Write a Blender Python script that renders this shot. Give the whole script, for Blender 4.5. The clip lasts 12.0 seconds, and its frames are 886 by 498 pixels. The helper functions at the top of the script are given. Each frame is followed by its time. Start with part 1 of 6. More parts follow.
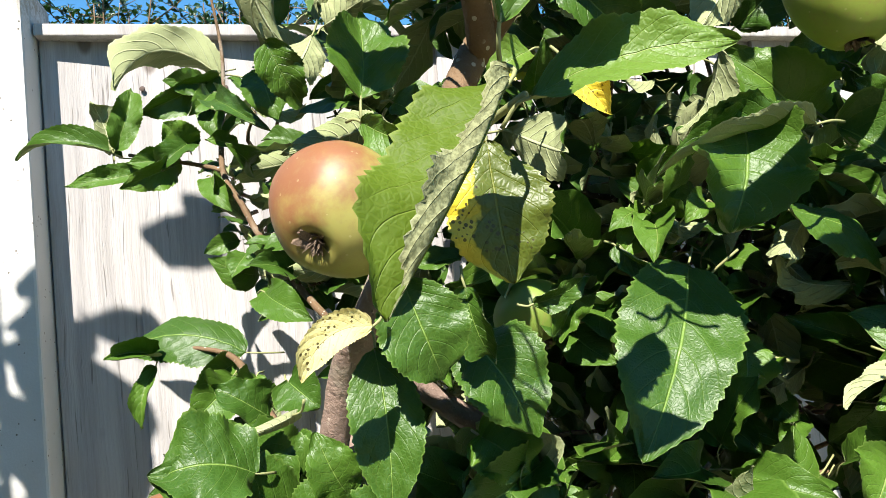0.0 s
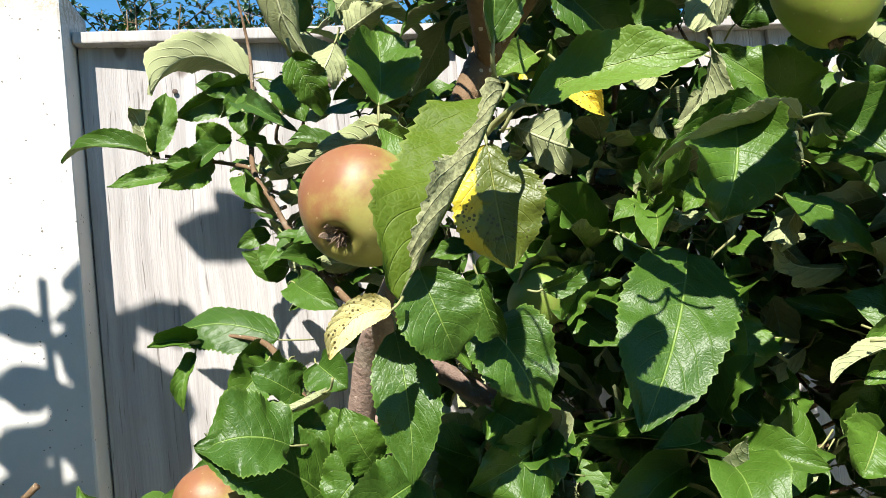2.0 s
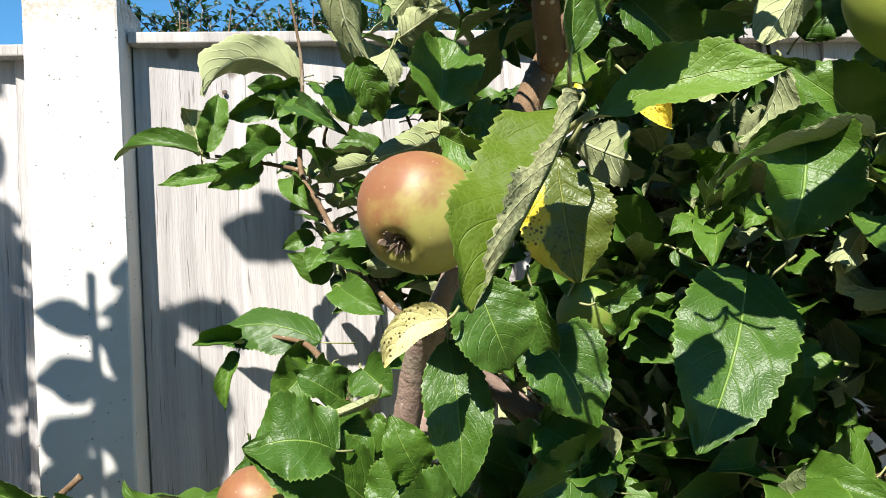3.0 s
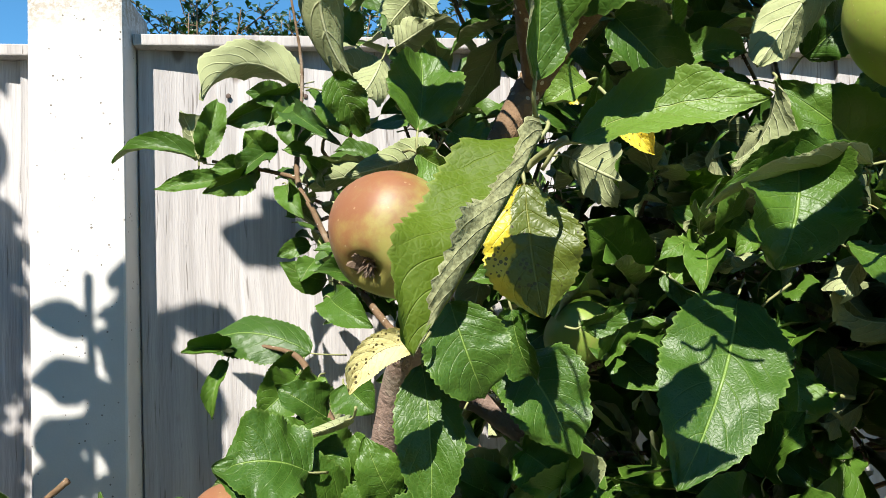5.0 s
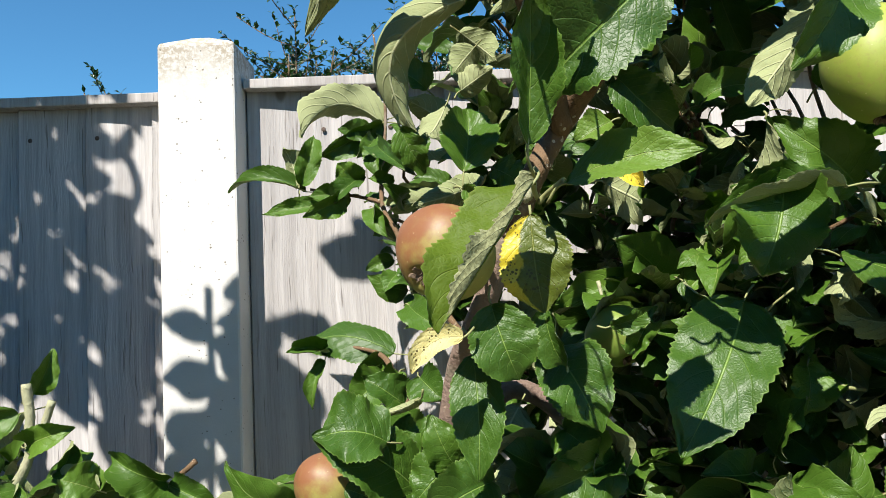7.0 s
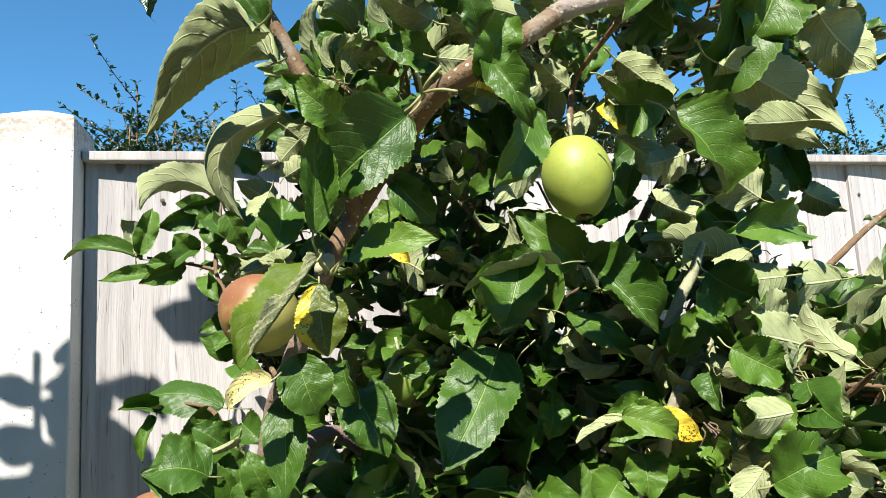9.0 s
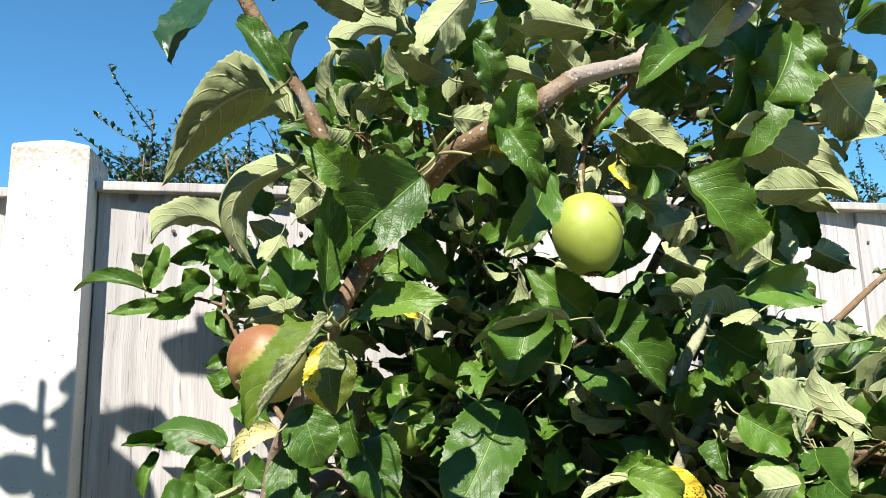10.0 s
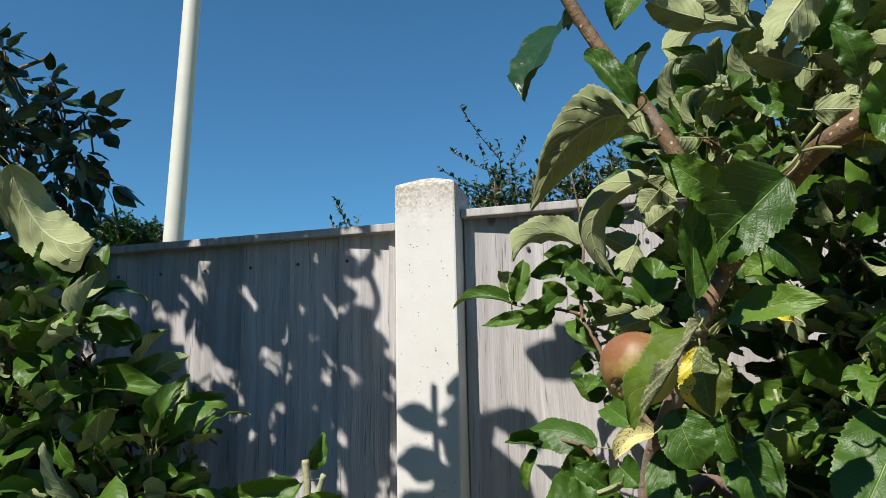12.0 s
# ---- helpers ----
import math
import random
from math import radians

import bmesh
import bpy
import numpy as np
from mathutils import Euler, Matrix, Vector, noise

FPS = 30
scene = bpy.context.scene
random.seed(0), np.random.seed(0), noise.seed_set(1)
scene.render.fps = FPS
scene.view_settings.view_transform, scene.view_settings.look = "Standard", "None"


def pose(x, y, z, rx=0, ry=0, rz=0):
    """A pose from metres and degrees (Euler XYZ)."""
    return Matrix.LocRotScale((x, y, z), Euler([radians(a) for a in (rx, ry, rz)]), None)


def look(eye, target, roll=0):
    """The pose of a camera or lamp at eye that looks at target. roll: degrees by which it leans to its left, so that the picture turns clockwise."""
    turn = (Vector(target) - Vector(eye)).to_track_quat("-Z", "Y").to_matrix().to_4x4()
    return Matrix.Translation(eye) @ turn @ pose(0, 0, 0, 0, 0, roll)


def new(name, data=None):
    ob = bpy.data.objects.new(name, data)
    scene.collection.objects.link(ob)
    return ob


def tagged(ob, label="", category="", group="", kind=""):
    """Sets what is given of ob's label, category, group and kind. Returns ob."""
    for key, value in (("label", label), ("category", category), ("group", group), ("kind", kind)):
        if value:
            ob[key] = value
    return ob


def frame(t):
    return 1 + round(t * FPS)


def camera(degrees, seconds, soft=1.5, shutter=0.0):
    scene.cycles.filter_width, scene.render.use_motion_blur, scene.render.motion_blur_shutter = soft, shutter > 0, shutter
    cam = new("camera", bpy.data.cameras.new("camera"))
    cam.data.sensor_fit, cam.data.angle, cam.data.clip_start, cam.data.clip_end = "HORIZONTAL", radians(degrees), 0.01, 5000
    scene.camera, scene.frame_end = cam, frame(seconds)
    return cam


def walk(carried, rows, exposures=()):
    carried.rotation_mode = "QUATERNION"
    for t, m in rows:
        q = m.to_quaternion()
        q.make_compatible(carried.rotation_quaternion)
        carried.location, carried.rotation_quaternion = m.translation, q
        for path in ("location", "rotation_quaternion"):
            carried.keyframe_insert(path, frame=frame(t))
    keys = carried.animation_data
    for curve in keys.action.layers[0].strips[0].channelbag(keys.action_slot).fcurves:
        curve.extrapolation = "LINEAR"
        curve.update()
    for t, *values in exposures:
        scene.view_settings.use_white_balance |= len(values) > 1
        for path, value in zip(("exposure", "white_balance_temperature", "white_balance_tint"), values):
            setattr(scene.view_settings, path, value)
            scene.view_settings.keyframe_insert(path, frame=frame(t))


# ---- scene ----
cam = camera(63.4, 12.0, 0.75)
PATH = [
    (0, (-0.202, -0.067, 1.453), (0.266, 1.876, 1.515), -4.5),
    (0.5, (-0.21, -0.069, 1.457), (0.229, 1.881, 1.526), -4.3),
    (1, (-0.209, -0.075, 1.457), (0.228, 1.875, 1.531), -4.5),
    (1.5, (-0.211, -0.089, 1.455), (0.189, 1.869, 1.524), -4.8),
    (2, (-0.203, -0.103, 1.451), (0.191, 1.857, 1.495), -5.3),
    (2.5, (-0.219, -0.111, 1.449), (0.065, 1.868, 1.507), -4.6),
    (2.7, (-0.218, -0.107, 1.451), (0.075, 1.87, 1.518), -3.9),
    (4.3, (-0.184, -0.065, 1.459), (0.136, 1.909, 1.51), -2.2),
    (4.5, (-0.181, -0.07, 1.461), (0.151, 1.901, 1.522), -1.9),
    (5, (-0.193, -0.089, 1.463), (0.074, 1.891, 1.54), -1.8),
    (5.5, (-0.195, -0.116, 1.47), (0.068, 1.863, 1.594), -0.1),
    (6, (-0.186, -0.153, 1.468), (-0.05, 1.839, 1.589), 0.4),
    (6.5, (-0.177, -0.175, 1.456), (-0.127, 1.822, 1.551), -1.7),
    (7, (-0.174, -0.191, 1.459), (-0.165, 1.805, 1.58), -2.3),
    (7.5, (-0.15, -0.233, 1.447), (0.014, 1.749, 1.654), -7.5),
    (7.7, (-0.134, -0.244, 1.443), (0.084, 1.734, 1.638), -7.5),
    (9.3, (-0.151, -0.328, 1.448), (0.286, 1.602, 1.742), -3.0),
    (9.5, (-0.151, -0.314, 1.452), (0.208, 1.636, 1.715), -3.6),
    (10, (-0.153, -0.329, 1.469), (0.259, 1.596, 1.822), -1.5),
    (10.5, (-0.164, -0.367, 1.472), (0.043, 1.592, 1.819), -0.8),
    (11, (-0.162, -0.365, 1.48), (-0.434, 1.582, 1.847), 0.1),
    (11.5, (-0.146, -0.383, 1.479), (-0.533, 1.537, 1.884), -0.8),
    (12, (-0.172, -0.369, 1.468), (-0.67, 1.528, 1.858), -1.2),
]
EXPOSURES = [(0, 1.52), (2.5, 1.36), (5.5, 1.22), (7.5, 1.02), (9.5, 1.34), (10.5, 1.24), (11, 0.9), (12, 0.6)]
walk(cam, [(t, look(eye, target, roll)) for t, eye, target, roll in PATH], EXPOSURES)

# ---- light: high summer sun from behind the viewer's left shoulder, clear sky ----
SUN_WAY = Vector((0.42, 1.0, -1.22)).normalized()
world = bpy.data.worlds.new("world")
scene.world = world
world.use_nodes = True
wn = world.node_tree.nodes
sky = wn.new("ShaderNodeTexSky")
sky.sky_type = "NISHITA"
sky.sun_disc = False
sky.sun_elevation = math.asin(-SUN_WAY.z)
sky.sun_rotation = math.atan2(-SUN_WAY.x, -SUN_WAY.y)
sky.air_density, sky.dust_density, sky.ozone_density = 1.0, 0.0, 1.0
wn["Background"].inputs["Strength"].default_value = 0.070
tint = wn.new("ShaderNodeMix")
tint.data_type, tint.blend_type = "RGBA", "MULTIPLY"
tint.inputs["Factor"].default_value, tint.inputs["B"].default_value = 1.0, (0.44, 0.90, 1.12, 1)
world.node_tree.links.new(sky.outputs["Color"], tint.inputs["A"])
world.node_tree.links.new(tint.outputs["Result"], wn["Background"].inputs["Color"])
sun_data = bpy.data.lights.new("sun", "SUN")
sun_data.energy, sun_data.angle, sun_data.color = 5.0, radians(0.38), (1.0, 0.95, 0.87)
sun = new("sun", sun_data)
sun.matrix_world = Matrix.Translation((-2, -4, 5)) @ SUN_WAY.to_track_quat("-Z", "Y").to_matrix().to_4x4()


# ---- materials ----
class Nodes:
    """Short hand for a node material."""

    def __init__(self, name, rough=0.6, spec=0.5):
        self.mat = bpy.data.materials.new(name)
        self.mat.use_nodes = True
        self.tree = self.mat.node_tree
        self.bsdf = self.tree.nodes["Principled BSDF"]
        self.out = self.tree.nodes["Material Output"]
        self.bsdf.inputs["Roughness"].default_value = rough
        self.bsdf.inputs["Specular IOR Level"].default_value = spec

    def add(self, kind, **values):
        n = self.tree.nodes.new(kind)
        for k, v in values.items():
            n.inputs[k].default_value = v
        return n

    def link(self, a, b):
        self.tree.links.new(a, b)

    def math(self, op, a, b=None, c=None, clamp=False):
        n = self.tree.nodes.new("ShaderNodeMath")
        n.operation, n.use_clamp = op, clamp
        for i, v in enumerate((a, b, c)):
            if v is None:
                continue
            if isinstance(v, (int, float)):
                n.inputs[i].default_value = v
            else:
                self.link(v, n.inputs[i])
        return n.outputs[0]

    def step(self, v, lo, hi):
        n = self.tree.nodes.new("ShaderNodeMapRange")
        n.interpolation_type = "SMOOTHSTEP"
        n.inputs["From Min"].default_value, n.inputs["From Max"].default_value = lo, hi
        self.link(v, n.inputs["Value"])
        return n.outputs["Result"]

    def mix(self, f, a, b):
        n = self.tree.nodes.new("ShaderNodeMix")
        n.data_type = "RGBA"
        for v, s in ((f, n.inputs["Factor"]), (a, n.inputs["A"]), (b, n.inputs["B"])):
            if isinstance(v, (int, float)):
                s.default_value = v
            elif isinstance(v, tuple):
                s.default_value = (*v, 1)
            else:
                self.link(v, s)
        return n.outputs["Result"]

    def noise(self, scale, vector=None, detail=3.0, rough=0.55):
        n = self.add("ShaderNodeTexNoise", Scale=scale, Detail=detail, Roughness=rough)
        if vector is not None:
            self.link(vector, n.inputs["Vector"])
        return n.outputs["Fac"]

    def coords(self, kind="Object", scale=(1, 1, 1), shift=0.0):
        tc = self.add("ShaderNodeTexCoord")
        mp = self.add("ShaderNodeMapping", Scale=scale)
        self.link(tc.outputs[kind], mp.inputs["Vector"])
        if shift:
            info = self.add("ShaderNodeObjectInfo")
            comb = self.add("ShaderNodeCombineXYZ")
            far = self.math("MULTIPLY", info.outputs["Random"], shift)
            for i in range(3):
                self.link(far, comb.inputs[i])
            self.link(comb.outputs[0], mp.inputs["Location"])
        return mp.outputs["Vector"]

    def base(self, colour):
        if isinstance(colour, tuple):
            self.bsdf.inputs["Base Color"].default_value = (*colour, 1)
        else:
            self.link(colour, self.bsdf.inputs["Base Color"])

    def bump(self, height, strength=0.3, distance=0.002):
        b = self.add("ShaderNodeBump", Strength=strength, Distance=distance)
        self.link(height, b.inputs["Height"])
        self.link(b.outputs["Normal"], self.bsdf.inputs["Normal"])
        return b.outputs["Normal"]

    def glowing(self, colour, share, normal=None):
        """Light that shines through a thin leaf."""
        tr = self.add("ShaderNodeBsdfTranslucent")
        if isinstance(colour, tuple):
            tr.inputs["Color"].default_value = (*colour, 1)
        else:
            self.link(colour, tr.inputs["Color"])
        if normal is not None:
            self.link(normal, tr.inputs["Normal"])
        mx = self.add("ShaderNodeMixShader", Fac=share)
        self.link(self.bsdf.outputs[0], mx.inputs[1])
        self.link(tr.outputs[0], mx.inputs[2])
        self.link(mx.outputs[0], self.out.inputs["Surface"])


def leaf_material(name, dark, light, vein, glow, rough, spec, share, relief, blotch=None, spots=0.0, isle=False, bold=0.0, felt=0.0):
    """Leaf surface on the leaf's own u (along) and v (across): midrib, side veins, fine net, per-leaf tone."""
    m = Nodes(name, rough, spec)
    uv = m.add("ShaderNodeUVMap")
    sep = m.add("ShaderNodeSeparateXYZ")
    m.link(uv.outputs["UV"], sep.inputs[0])
    u, v = sep.outputs[0], sep.outputs[1]
    across = m.math("ABSOLUTE", m.math("SUBTRACT", v, 0.5))
    if isle:
        rnd = m.add("ShaderNodeNewGeometry").outputs["Random Per Island"]
    else:
        rnd = m.add("ShaderNodeObjectInfo").outputs["Random"]
    place = m.coords("Object")
    wob = m.math("MULTIPLY", m.math("SUBTRACT", m.noise(35, place, 2), 0.5), 0.12)
    ribs = m.math("FRACT", m.math("ADD", m.math("SUBTRACT", m.math("MULTIPLY", u, 7.5), m.math("MULTIPLY", m.math("POWER", across, 1.35), 6.2)), wob))
    rib = m.math("SUBTRACT", 1.0, m.step(m.math("ABSOLUTE", m.math("SUBTRACT", ribs, 0.5)), 0.0, 0.05 + 0.07 * bold))
    rib = m.math("MULTIPLY", rib, m.step(across, 0.46, 0.30))
    mid = m.math("SUBTRACT", 1.0, m.step(across, 0.004 + 0.008 * bold, 0.017 + 0.022 * bold))
    veins = m.math("MAXIMUM", mid, m.math("MULTIPLY", rib, 0.32 + 0.5 * bold))
    cell = m.add("ShaderNodeTexVoronoi", Scale=420.0)
    cell.feature = "DISTANCE_TO_EDGE"
    m.link(place, cell.inputs["Vector"])
    net = m.step(cell.outputs["Distance"], 0.0, 0.25)
    tone = m.math("ADD", m.math("MULTIPLY", rnd, 0.65), m.math("MULTIPLY", m.noise(28, place, 3), 0.5), clamp=True)
    colour = m.mix(tone, dark, light)
    # yellow along one side: real yellowing plus a sunlit strip put into the colour
    if blotch:
        colour = m.mix(m.step(m.math("SUBTRACT", m.math("MULTIPLY", m.noise(55, place, 4, 0.6), 0.7), m.math("MULTIPLY", v, 1.25)), 0.05, 0.10), colour, blotch)
    colour = m.mix(m.math("MULTIPLY", veins, 0.75), colour, vein)
    colour = m.mix(m.math("MULTIPLY", m.math("SUBTRACT", 1.0, net), 0.07), colour, vein)
    if spots:
        dots = m.add("ShaderNodeTexVoronoi", Scale=430.0)
        m.link(place, dots.inputs["Vector"])
        size = m.math("MULTIPLY", m.step(m.noise(45, place, 2), 0.42, 0.72), spots)
        spot = m.math("LESS_THAN", dots.outputs["Distance"], size)
        colour = m.mix(m.math("MULTIPLY", spot, 0.9), colour, (0.025, 0.017, 0.008))
    fleck = m.add("ShaderNodeTexVoronoi", Scale=190.0)
    m.link(place, fleck.inputs["Vector"])
    rare = m.math("MULTIPLY", m.math("LESS_THAN", fleck.outputs["Distance"], 0.06), m.step(m.noise(60, place, 1), 0.70, 0.76))
    colour = m.mix(m.math("MULTIPLY", rare, 0.15), colour, (0.45, 0.42, 0.3))
    if felt:
        wool = m.step(m.noise(620, place, 4, 0.7), 0.40, 0.62)
        colour = m.mix(m.math("MULTIPLY", wool, felt), colour, (0.080, 0.084, 0.038))
    margin = m.step(across, 0.468, 0.495)
    colour = m.mix(m.math("MULTIPLY", margin, 0.35), colour, vein)
    m.base(colour)
    height = m.math("ADD", m.math("MULTIPLY", veins, relief), m.math("MULTIPLY", net, 0.15))
    pillow = m.math("POWER", m.math("MULTIPLY", m.math("ABSOLUTE", m.math("SUBTRACT", ribs, 0.5)), 2.0), 0.6)
    height = m.math("ADD", height, m.math("MULTIPLY", pillow, 0.35 if relief < 0 else -0.5))
    height = m.math("ADD", height, m.math("MULTIPLY", m.noise(150, place, 3), 0.9 + felt))
    n = m.bump(height, 0.75, 0.0007)
    m.glowing(glow, share, n)
    return m.mat


def leaf_set(name, isle=False):
    """Top and underside of each kind of leaf."""
    return {
        "green": (
            leaf_material(name + "_top", (0.020, 0.064, 0.007), (0.066, 0.140, 0.013), (0.22, 0.34, 0.07), (0.17, 0.36, 0.015), 0.44, 0.42, 0.30, -1.0, isle=isle),
            leaf_material(name + "_under", (0.18, 0.215, 0.09), (0.315, 0.345, 0.175), (0.50, 0.52, 0.31), (0.19, 0.33, 0.025), 0.8, 0.2, 0.14, 1.7, isle=isle, bold=0.6)),
    }


LEAVES = leaf_set("leaf")
ISLE_LEAVES = leaf_set("leaf_mass", True)
LEAVES["yellow"] = (
    leaf_material("leaf_yellow_top", (0.62, 0.44, 0.02), (0.72, 0.58, 0.05), (0.75, 0.6, 0.15), (0.7, 0.45, 0.02), 0.5, 0.4, 0.25, -0.7, None, 0.42),
    leaf_material("leaf_yellow_under", (0.55, 0.45, 0.12), (0.66, 0.58, 0.22), (0.7, 0.6, 0.3), (0.6, 0.4, 0.03), 0.75, 0.2, 0.25, 1.0, None, 0.25))
# olive base darkened to hold part of the shade cast on this leaf
LEAVES["turning"] = (
    leaf_material("leaf_turning_top", (0.060, 0.090, 0.010), (0.105, 0.135, 0.015), (0.22, 0.24, 0.05), (0.4, 0.35, 0.02), 0.42, 0.4, 0.25, -0.8, (0.58, 0.46, 0.03), 0.32),
    leaf_material("leaf_turning_under", (0.30, 0.32, 0.10), (0.42, 0.40, 0.16), (0.5, 0.45, 0.22), (0.5, 0.4, 0.03), 0.75, 0.2, 0.25, 1.0, None, 0.25))
LEAVES["cream"] = (
    leaf_material("leaf_cream_top", (0.52, 0.46, 0.14), (0.66, 0.60, 0.28), (0.70, 0.62, 0.34), (0.6, 0.5, 0.08), 0.6, 0.3, 0.25, -0.8, None, 0.30),
    leaf_material("leaf_cream_under", (0.50, 0.47, 0.22), (0.62, 0.58, 0.34), (0.7, 0.62, 0.4), (0.6, 0.5, 0.08), 0.75, 0.2, 0.2, 1.5, None, 0.25, bold=1.0))
LEAVES["fresh"] = (
    leaf_material("leaf_fresh_top", (0.042, 0.112, 0.010), (0.098, 0.190, 0.018), (0.26, 0.34, 0.09), (0.24, 0.42, 0.02), 0.48, 0.42, 0.28, -0.9),
    LEAVES["green"][1])
LEAVES["bright"] = (
    leaf_material("leaf_bright_top", (0.075, 0.150, 0.015), (0.118, 0.205, 0.024), (0.28, 0.36, 0.10), (0.30, 0.46, 0.02), 0.48, 0.42, 0.30, -0.9),
    LEAVES["green"][1])
LEAVES["felted"] = (
    leaf_material("leaf_felted_top", (0.062, 0.110, 0.006), (0.100, 0.155, 0.010), (0.28, 0.34, 0.08), (0.36, 0.46, 0.015), 0.58, 0.25, 0.34, -1.1),
    leaf_material("leaf_felted_under", (0.17, 0.18, 0.085), (0.27, 0.28, 0.15), (0.36, 0.37, 0.22), (0.19, 0.30, 0.025), 0.9, 0.1, 0.08, 1.2, bold=0.4, felt=0.7))
LEAVES["glossy"] = (
    leaf_material("leaf_glossy_top", (0.006, 0.025, 0.006), (0.016, 0.055, 0.012), (0.05, 0.1, 0.03), (0.04, 0.14, 0.01), 0.3, 0.5, 0.12, -1.0),
    leaf_material("leaf_glossy_under", (0.05, 0.085, 0.04), (0.08, 0.12, 0.055), (0.11, 0.16, 0.08), (0.05, 0.15, 0.02), 0.6, 0.3, 0.15, 1.0))


def stalk_material():
    m = Nodes("stalk", 0.6, 0.35)
    p = m.coords("Object")
    m.base(m.mix(m.noise(60, p), (0.16, 0.18, 0.065), (0.29, 0.29, 0.13)))
    m.bump(m.noise(500, p), 0.3, 0.0005)
    return m.mat


def bark_material(name, dark, light, dots):
    m = Nodes(name, 0.75, 0.3)
    p = m.coords("Object")
    c = m.mix(m.noise(45, p, 5, 0.6), dark, light)
    c = m.mix(m.step(m.noise(26, p, 4), 0.55, 0.72), c, (0.24, 0.20, 0.15))
    vor = m.add("ShaderNodeTexVoronoi", Scale=190.0)
    m.link(p, vor.inputs["Vector"])
    dot = m.math("MULTIPLY", m.math("LESS_THAN", vor.outputs["Distance"], 0.24), m.step(m.noise(70, p, 1), 0.45, 0.6))
    c = m.mix(m.math("MULTIPLY", dot, dots), c, (0.5, 0.45, 0.36))
    m.base(c)
    h = m.math("ADD", m.math("MULTIPLY", m.noise(120, p, 5, 0.65), 1.0), m.math("MULTIPLY", dot, 0.5))
    m.bump(h, 0.9, 0.003)
    return m.mat


def apple_material(name, green, blush, way, amount):
    """Skin with a blush on the side that grew towards the sun, streaks along the fruit and small pale dots."""
    m = Nodes(name, 0.4, 0.45)
    p = m.coords("Object")
    nrm = m.add("ShaderNodeVectorMath")
    nrm.operation = "DOT_PRODUCT"
    unit = m.add("ShaderNodeVectorMath")
    unit.operation = "NORMALIZE"
    m.link(p, unit.inputs[0])
    m.link(unit.outputs[0], nrm.inputs[0])
    nrm.inputs[1].default_value = way
    side = m.math("ADD", nrm.outputs["Value"], m.math("MULTIPLY", m.math("SUBTRACT", m.noise(60, p, 5, 0.65), 0.5), 2.3))
    c = m.mix(m.noise(90, p, 3), green, tuple(0.8 * g for g in green))
    c = m.mix(m.math("MULTIPLY", m.step(side, -0.30, 0.85), amount), c, blush)
    vor = m.add("ShaderNodeTexVoronoi", Scale=170.0)
    m.link(p, vor.inputs["Vector"])
    c = m.mix(m.math("MULTIPLY", m.math("LESS_THAN", vor.outputs["Distance"], 0.10), 0.22), c, (0.55, 0.48, 0.28))
    c = m.mix(m.math("MULTIPLY", m.step(m.noise(260, p, 4, 0.7), 0.50, 0.70), 0.36), c, (0.22, 0.15, 0.06))
    m.base(c)
    m.bump(m.noise(120, p, 3), 0.12, 0.001)
    rough = m.math("ADD", m.math("MULTIPLY", m.noise(40, p, 3), 0.2), 0.41)
    m.link(rough, m.bsdf.inputs["Roughness"])
    m.bsdf.inputs["Subsurface Weight"].default_value = 0.088
    m.bsdf.inputs["Subsurface Radius"].default_value = (0.006, 0.004, 0.002)
    m.bsdf.inputs["Subsurface Scale"].default_value = 0.5
    return m.mat


def wood_material(name, dark, light, knots=True):
    """Weathered, silver-grey sawn softwood with upright grain."""
    m = Nodes(name, 0.85, 0.2)
    p = m.coords("Object", (1, 1, 1), 7.0)
    warp = m.add("ShaderNodeMapping", Scale=(1, 1, 0.035))
    m.link(p, warp.inputs["Vector"])
    soft = m.noise(9, p, 2)
    shift = m.add("ShaderNodeVectorMath")
    shift.operation = "MULTIPLY_ADD"
    m.link(soft, shift.inputs[0])
    shift.inputs[1].default_value = (0.012, 0.0, 0.0)
    m.link(warp.outputs[0], shift.inputs[2])
    fine = m.step(m.noise(300, shift.outputs[0], 4, 0.7), 0.25, 0.75)
    broad = m.step(m.noise(60, shift.outputs[0], 3, 0.6), 0.22, 0.78)
    patch = m.noise(5, p, 3)
    c = m.mix(m.math("ADD", m.math("MULTIPLY", fine, 0.24), m.math("MULTIPLY", broad, 0.76)), dark, light)
    c = m.mix(m.math("MULTIPLY", m.step(patch, 0.45, 0.75), 0.35), c, (0.43, 0.402, 0.392))
    info = m.add("ShaderNodeObjectInfo")
    c = m.mix(m.math("MULTIPLY", info.outputs["Random"], 0.6), c, (0.26, 0.243, 0.233))
    if knots:
        vor = m.add("ShaderNodeTexVoronoi", Scale=6.5, Randomness=1.0)
        kp = m.add("ShaderNodeMapping", Scale=(1.3, 0.2, 0.7))
        m.link(p, kp.inputs["Vector"])
        m.link(kp.outputs[0], vor.inputs["Vector"])
        near = m.math("SUBTRACT", 1.0, m.step(vor.outputs["Distance"], 0.05, 0.10))
        c = m.mix(m.math("MULTIPLY", near, 0.75), c, (0.10, 0.07, 0.05))
    crack = m.step(m.noise(260, shift.outputs[0], 2, 0.5), 0.655, 0.71)
    c = m.mix(m.math("MULTIPLY", crack, 0.55), c, (0.09, 0.075, 0.06))
    m.base(c)
    h = m.math("SUBTRACT", fine, m.math("MULTIPLY", crack, 1.0))
    m.bump(h, 0.6, 0.0010)
    return m.mat


